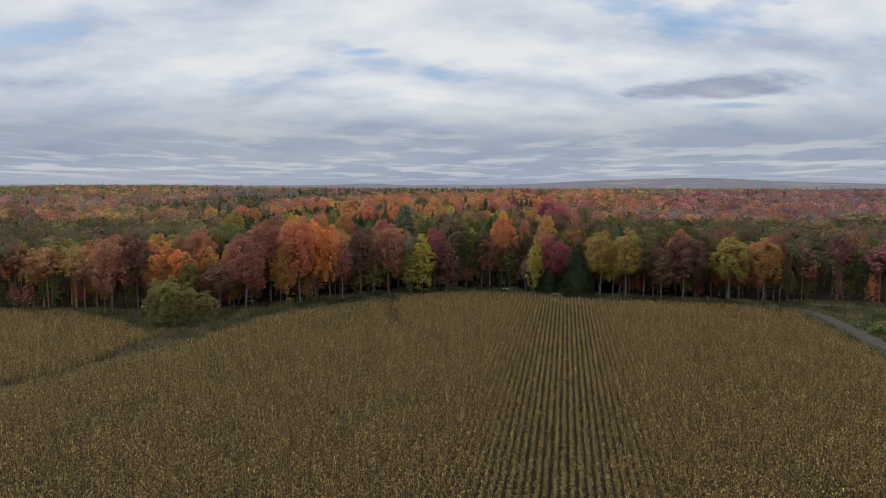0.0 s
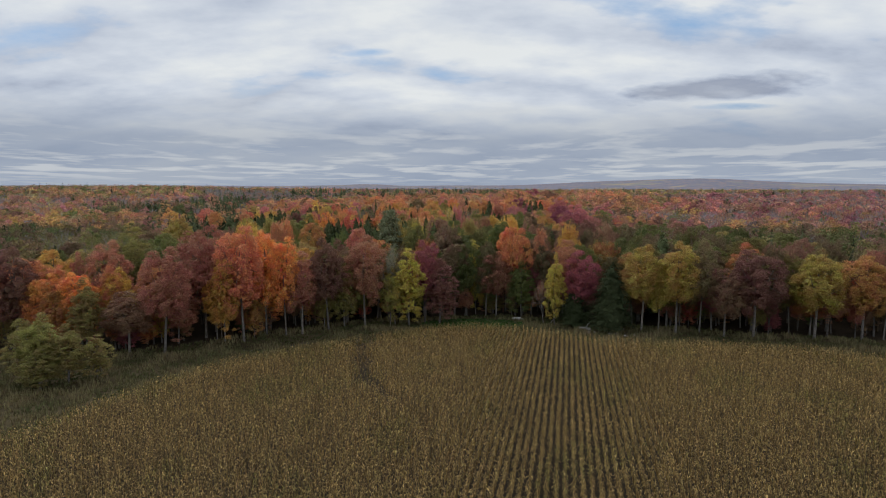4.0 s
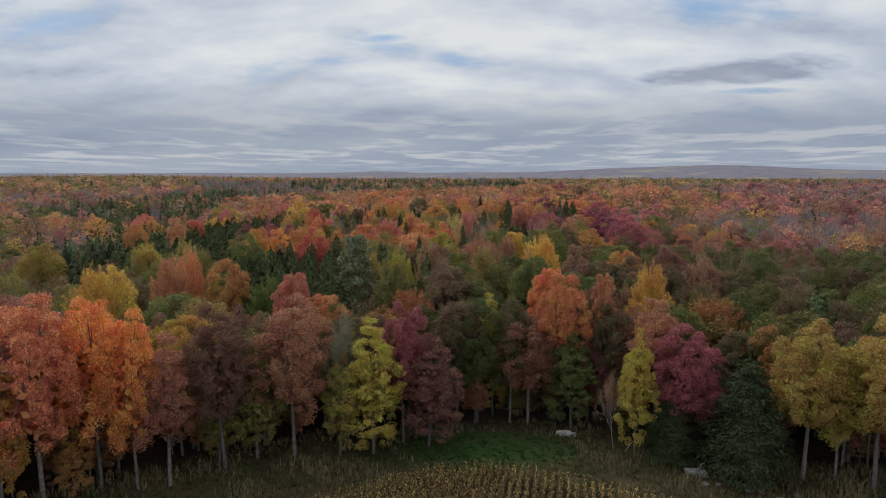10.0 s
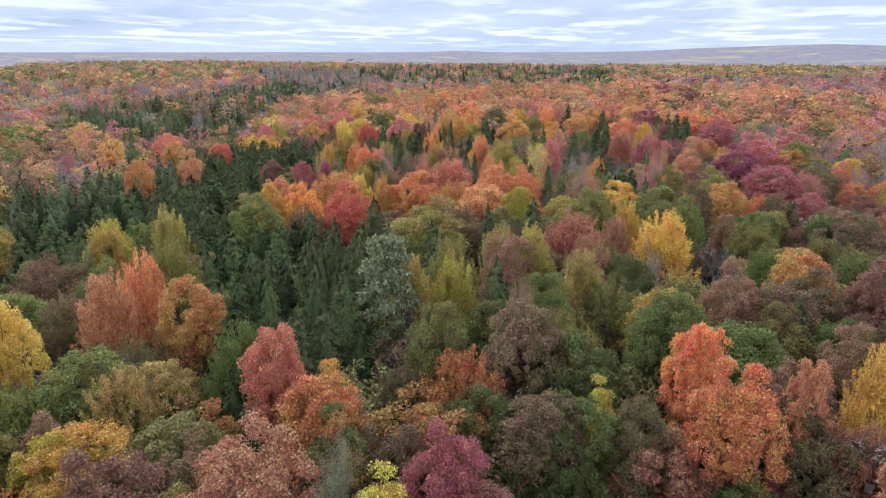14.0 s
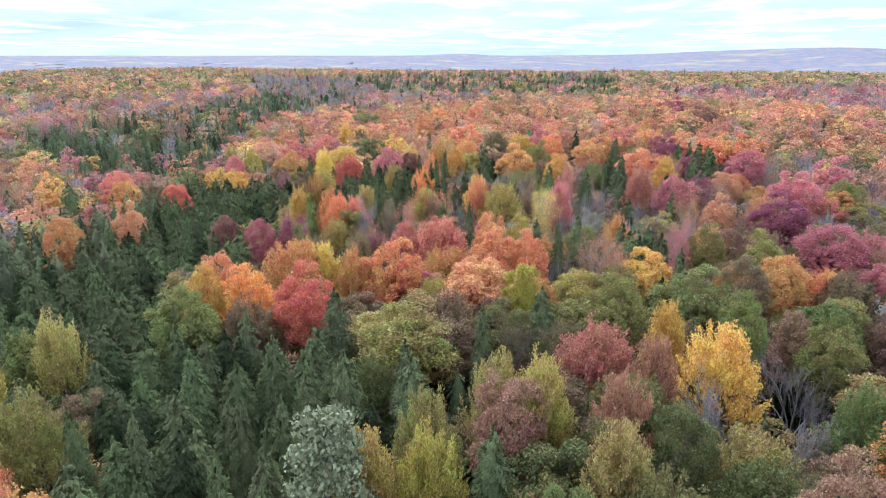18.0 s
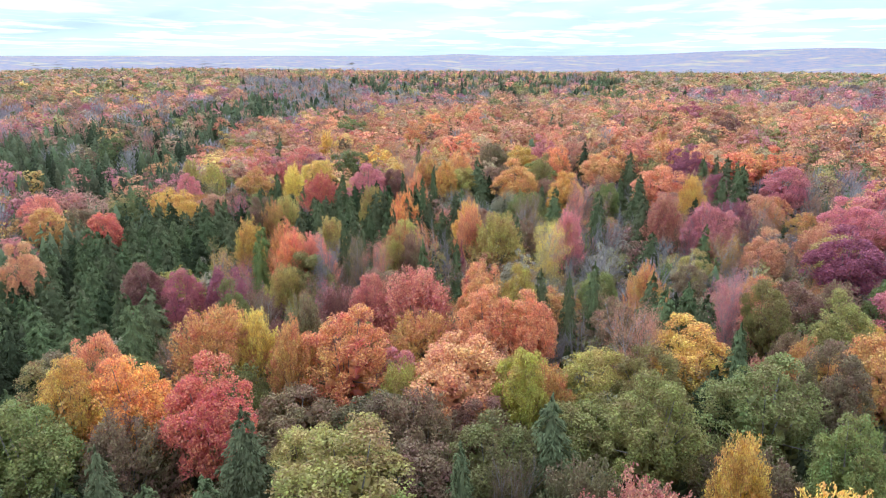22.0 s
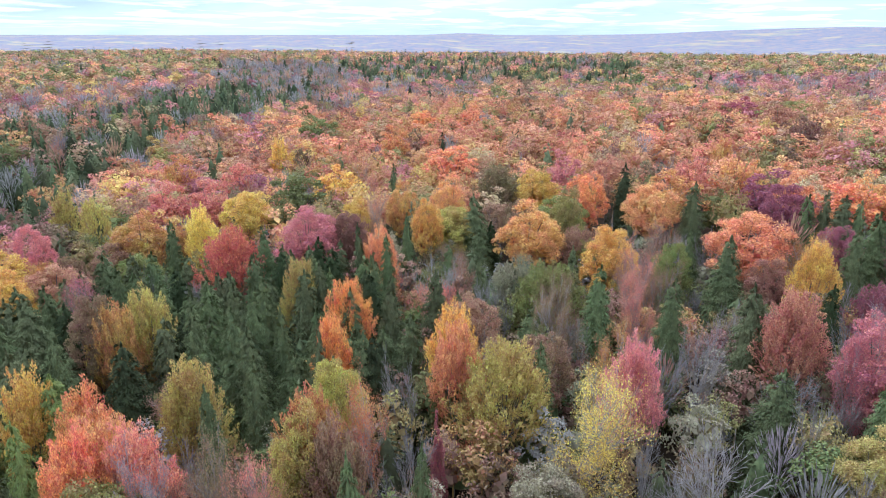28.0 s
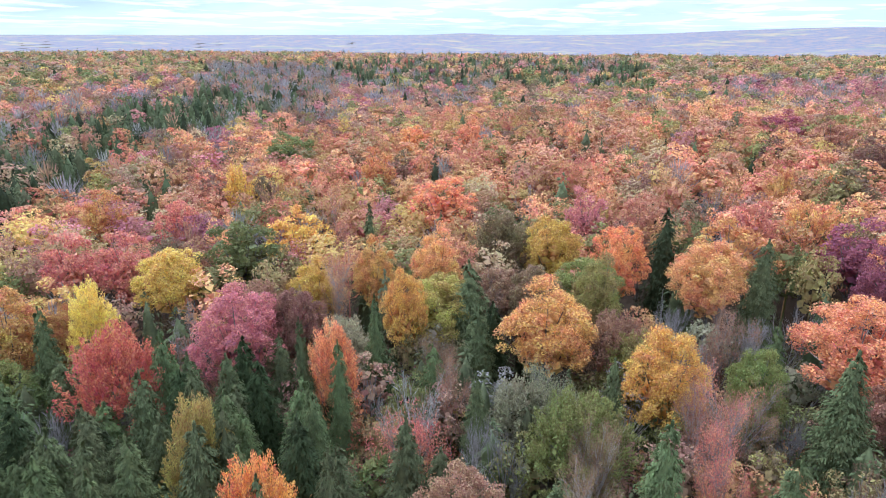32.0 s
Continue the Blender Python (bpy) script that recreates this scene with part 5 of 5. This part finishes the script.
build_corn("corn_field", MAIN_FIELD, "field of ripe dry tan corn in straight rows", 3, -40, 200, -120, 120)
build_corn("corn_field", LEFT_FIELD, "smaller field of dry tan corn beside the wood", 4, 40, 170, -245, -50)


def build_grass():
    rng = np.random.default_rng(8)
    n = 64000
    x, y = rng.uniform(-130, 130, n), rng.uniform(95, 214, n)
    keep = (y < edge_at(x) + 3) & ~inside(MAIN_FIELD, x, y) & ~inside(LEFT_FIELD, x, y) & (y > 100)
    keep &= ~((x > 86) & (np.abs(x - np.interp(y, [110, 128, 146, 165, 177], [86, 90.5, 95, 98, 97])) < 2.2))
    x, y = x[keep], y[keep]
    n = len(x)
    patch = np.array([noise.noise(Vector((a / 6.0, b / 6.0, 9.1))) for a, b in zip(x, y)])
    lawn = np.exp(-(((x - 9) / 13) ** 2) - ((y - 203) / 6.5) ** 2) > 0.4
    sets, tints = [], []
    base = np.stack([x, y, land(x, y)], 1)
    for k in range(5):
        a = rng.uniform(0, 2 * np.pi, n)
        d = np.stack([np.cos(a), np.sin(a), np.zeros(n)], 1)
        h = np.where(lawn, rng.uniform(0.12, 0.3, n), rng.uniform(0.45, 1.25, n) * (0.75 + 0.8 * np.clip(patch, -0.6, 1)))
        s = np.cross(d, [0, 0, 1.0]) * np.where(lawn, 0.16, 0.11)[:, None]
        off = d * rng.uniform(0, 0.45, n)[:, None]
        v = np.stack([base + off - s, base + off + s, base + off + d * (h * 0.35)[:, None] + np.array([0, 0, 1.0]) * h[:, None]], 1).reshape(-1, 3)
        straw = np.clip(0.62 + patch * 1.3, 0, 1)[:, None]
        c = np.array([0.065, 0.078, 0.028, 0.55]) * (1 - straw) + np.array([0.20, 0.165, 0.080, 0.55]) * straw
        c[lawn] = (0.050, 0.105, 0.024, 0.52)
        sets.append((v, np.arange(len(v)).reshape(-1, 3), None))
        tints.append(np.repeat(c, 3, 0))
    v, t, q = stack(sets)
    tagged(new("grass", mesh_of("grass", v, t, q, GRASS, np.concatenate(tints))), "long tawny and green grass on the field margin", "grass", kind="stuff")


build_grass()

# ---- the wood's edge: saplings, shrubs, stones, logs, track ----
edge_dice = random.Random(41)
for k in range(64):
    sx = -150 + 300 * (k + edge_dice.random()) / 64
    plant(edge_dice.choice("NNE"), edge_dice.choice(EDGE), sx, float(edge_at(sx)) + edge_dice.uniform(1.5, 9.0), edge_dice.uniform(6.0, 12.0), edge_dice.uniform(1.5, 2.6))
for ox, oy, tall, wide in ((-65.5, 153.5, 12.5, 3.6), (-61.5, 154.5, 10.5, 3.2), (-68.5, 155.0, 11.0, 3.4), (-64.0, 150.8, 7.0, 3.0), (-58.0, 157.0, 8.0, 2.6)):
    plant("N", "olivey", ox, oy, tall, wide)
plant("S", "green", 98.6, 144.5, 2.2, 2.1)
plant("S", "olivey", 104.0, 151.0, 1.8, 1.6)


def boulder(name, label, x, y, sx, sy, sz, turn, seed, material=STONE):
    rng = np.random.default_rng(seed)
    bm = bmesh.new()
    bmesh.ops.create_icosphere(bm, subdivisions=3, radius=1.0)
    for v in bm.verts:
        n = noise.noise(v.co * 1.3 + Vector((seed, 0, 0))) * 0.35 + noise.noise(v.co * 3.7 + Vector((0, seed, 0))) * 0.12
        c = v.co * (1 + n)
        # broken flat faces
        c.z = min(c.z, 0.62 + 0.1 * n)
        v.co = Vector((c.x * sx, c.y * sy, c.z * sz))
    me = bpy.data.meshes.new(name)
    bm.to_mesh(me)
    bm.free()
    me.materials.append(material)
    ob = new(name, me)
    ob.matrix_world = pose(x, y, height_at(x, y) + sz * 0.35, 0, 0, turn)
    tagged(ob, label, "rock", "stones at the wood's edge")
    return ob


boulder("boulder", "pale flat-topped boulder in the grass", 34.9, 196.3, 1.45, 0.75, 0.75, -8, 3)
boulder("boulder", "grey weathered boulder beside a dark conifer", 42.7, 195.2, 1.2, 0.8, 0.75, 12, 5)
boulder("boulder", "small whitish stone heap in long grass", 20.5, 208.9, 1.2, 0.6, 0.5, 4, 7, WHITE_WOOD)
stone_dice = random.Random(3)
for k in range(6):
    f = k / 5
    boulder("field_stone", "small field stone half sunk in grass", 35.5 + 9.0 * f + stone_dice.uniform(-0.8, 0.8), 193.6 - 3.4 * f + stone_dice.uniform(-0.9, 0.9),
            stone_dice.uniform(0.3, 0.6), stone_dice.uniform(0.25, 0.5), stone_dice.uniform(0.2, 0.35), stone_dice.uniform(0, 180), 20 + k)
for k in range(6):
    boulder("field_stone", "whitish stone lying in the grass", 20.5 + stone_dice.uniform(-1.6, 1.6), 208.6 + stone_dice.uniform(-0.7, 0.6), 0.3, 0.22, 0.22, stone_dice.uniform(0, 180), 50 + k, WHITE_WOOD)


def log_pile(name, label, pieces, material):
    made = stack([tube(a, b, r, r * 0.6, 8) for a, b, r in pieces])
    ob = new(name, mesh_of(name, *made, material=material, flat=False))
    tagged(ob, label, "log", "fallen wood at the edge")


zb = height_at(35.4, 196.4) + 0.85
log_pile("tree_root", "twisted bleached root lying on a boulder", [((35.1, 196.4, zb), (35.5, 196.3, zb + 0.25), 0.1), ((35.5, 196.3, zb + 0.25), (35.4, 196.4, zb + 0.55), 0.08),
         ((35.4, 196.4, zb + 0.55), (35.8, 196.3, zb + 0.75), 0.07), ((35.8, 196.3, zb + 0.75), (35.9, 196.3, zb + 1.0), 0.06)], WHITE_WOOD)
log_pile("leaning_pole", "thin dead pole leaning at the wood's edge", [((27.6, 203.0, 0.0), (29.6, 204.4, 1.7), 0.08)], PALE_BARK)
log_pile("fallen_log", "grey fallen log beside the track", [((103.0, 181.0, 0.25), (106.5, 178.6, 0.3), 0.22)], PALE_BARK)
log_pile("fallen_log", "pale fallen log lying in grass", [((107.5, 179.5, 0.2), (113.0, 178.0, 0.25), 0.2)], PALE_BARK)


def strip(name, line, wide, lift, material, label, category):
    v = []
    for (x0, y0), (x1, y1) in zip(line, line[1:] + [(2 * line[-1][0] - line[-2][0], 2 * line[-1][1] - line[-2][1])]):
        d = unit(np.array([x1 - x0, y1 - y0]))
        n = np.array([-d[1], d[0]])
        for s in (-0.5, -0.25, 0.0, 0.25, 0.5):
            q = np.array([x0, y0]) + n * s * wide
            v.append([q[0], q[1], height_at(q[0], q[1]) + lift - (0.06 if abs(s) == 0.25 else 0)])
    k = len(line)
    q = [[i * 5 + j, i * 5 + j + 1, i * 5 + j + 6, i * 5 + j + 5] for i in range(k - 1) for j in range(4)]
    ob = new(name, mesh_of(name, v, None, q, material, flat=False))
    tagged(ob, label, category, kind="structure")


ys = np.arange(40.0, 178.0, 3.0)
strip("road", [(float(np.interp(s, [40, 110, 128, 146, 165, 177], [72, 87, 91.5, 95, 98, 97])), float(s)) for s in ys], 3.4, 0.12, TRACK, "rutted dirt farm track along the corn", "track")
strip("ditch", [(-40.0, 178.5), (-37.5, 180.2), (-35.0, 181.6), (-32.0, 183.6), (-29.5, 185.2), (-27.5, 186.6)], 1.5, 0.10, MUD, "black wet ditch between the grass banks", "ditch")


def build_lake():
    turns = np.radians(np.linspace(-29, -6, 40))
    near = np.stack([2690 * np.sin(turns), 300 + 2690 * np.cos(turns), np.full(40, -30.0)], 1)
    far = np.stack([2960 * np.sin(turns), 300 + 2960 * np.cos(turns), np.full(40, -30.0)], 1)
    i = np.arange(39)
    ob = new("water", mesh_of("water", np.concatenate([near, far]), None, np.stack([i, i + 1, i + 41, i + 40], 1), WATER))
    tagged(ob, "bright distant lake lying in the valley", "lake", kind="structure")


build_lake()
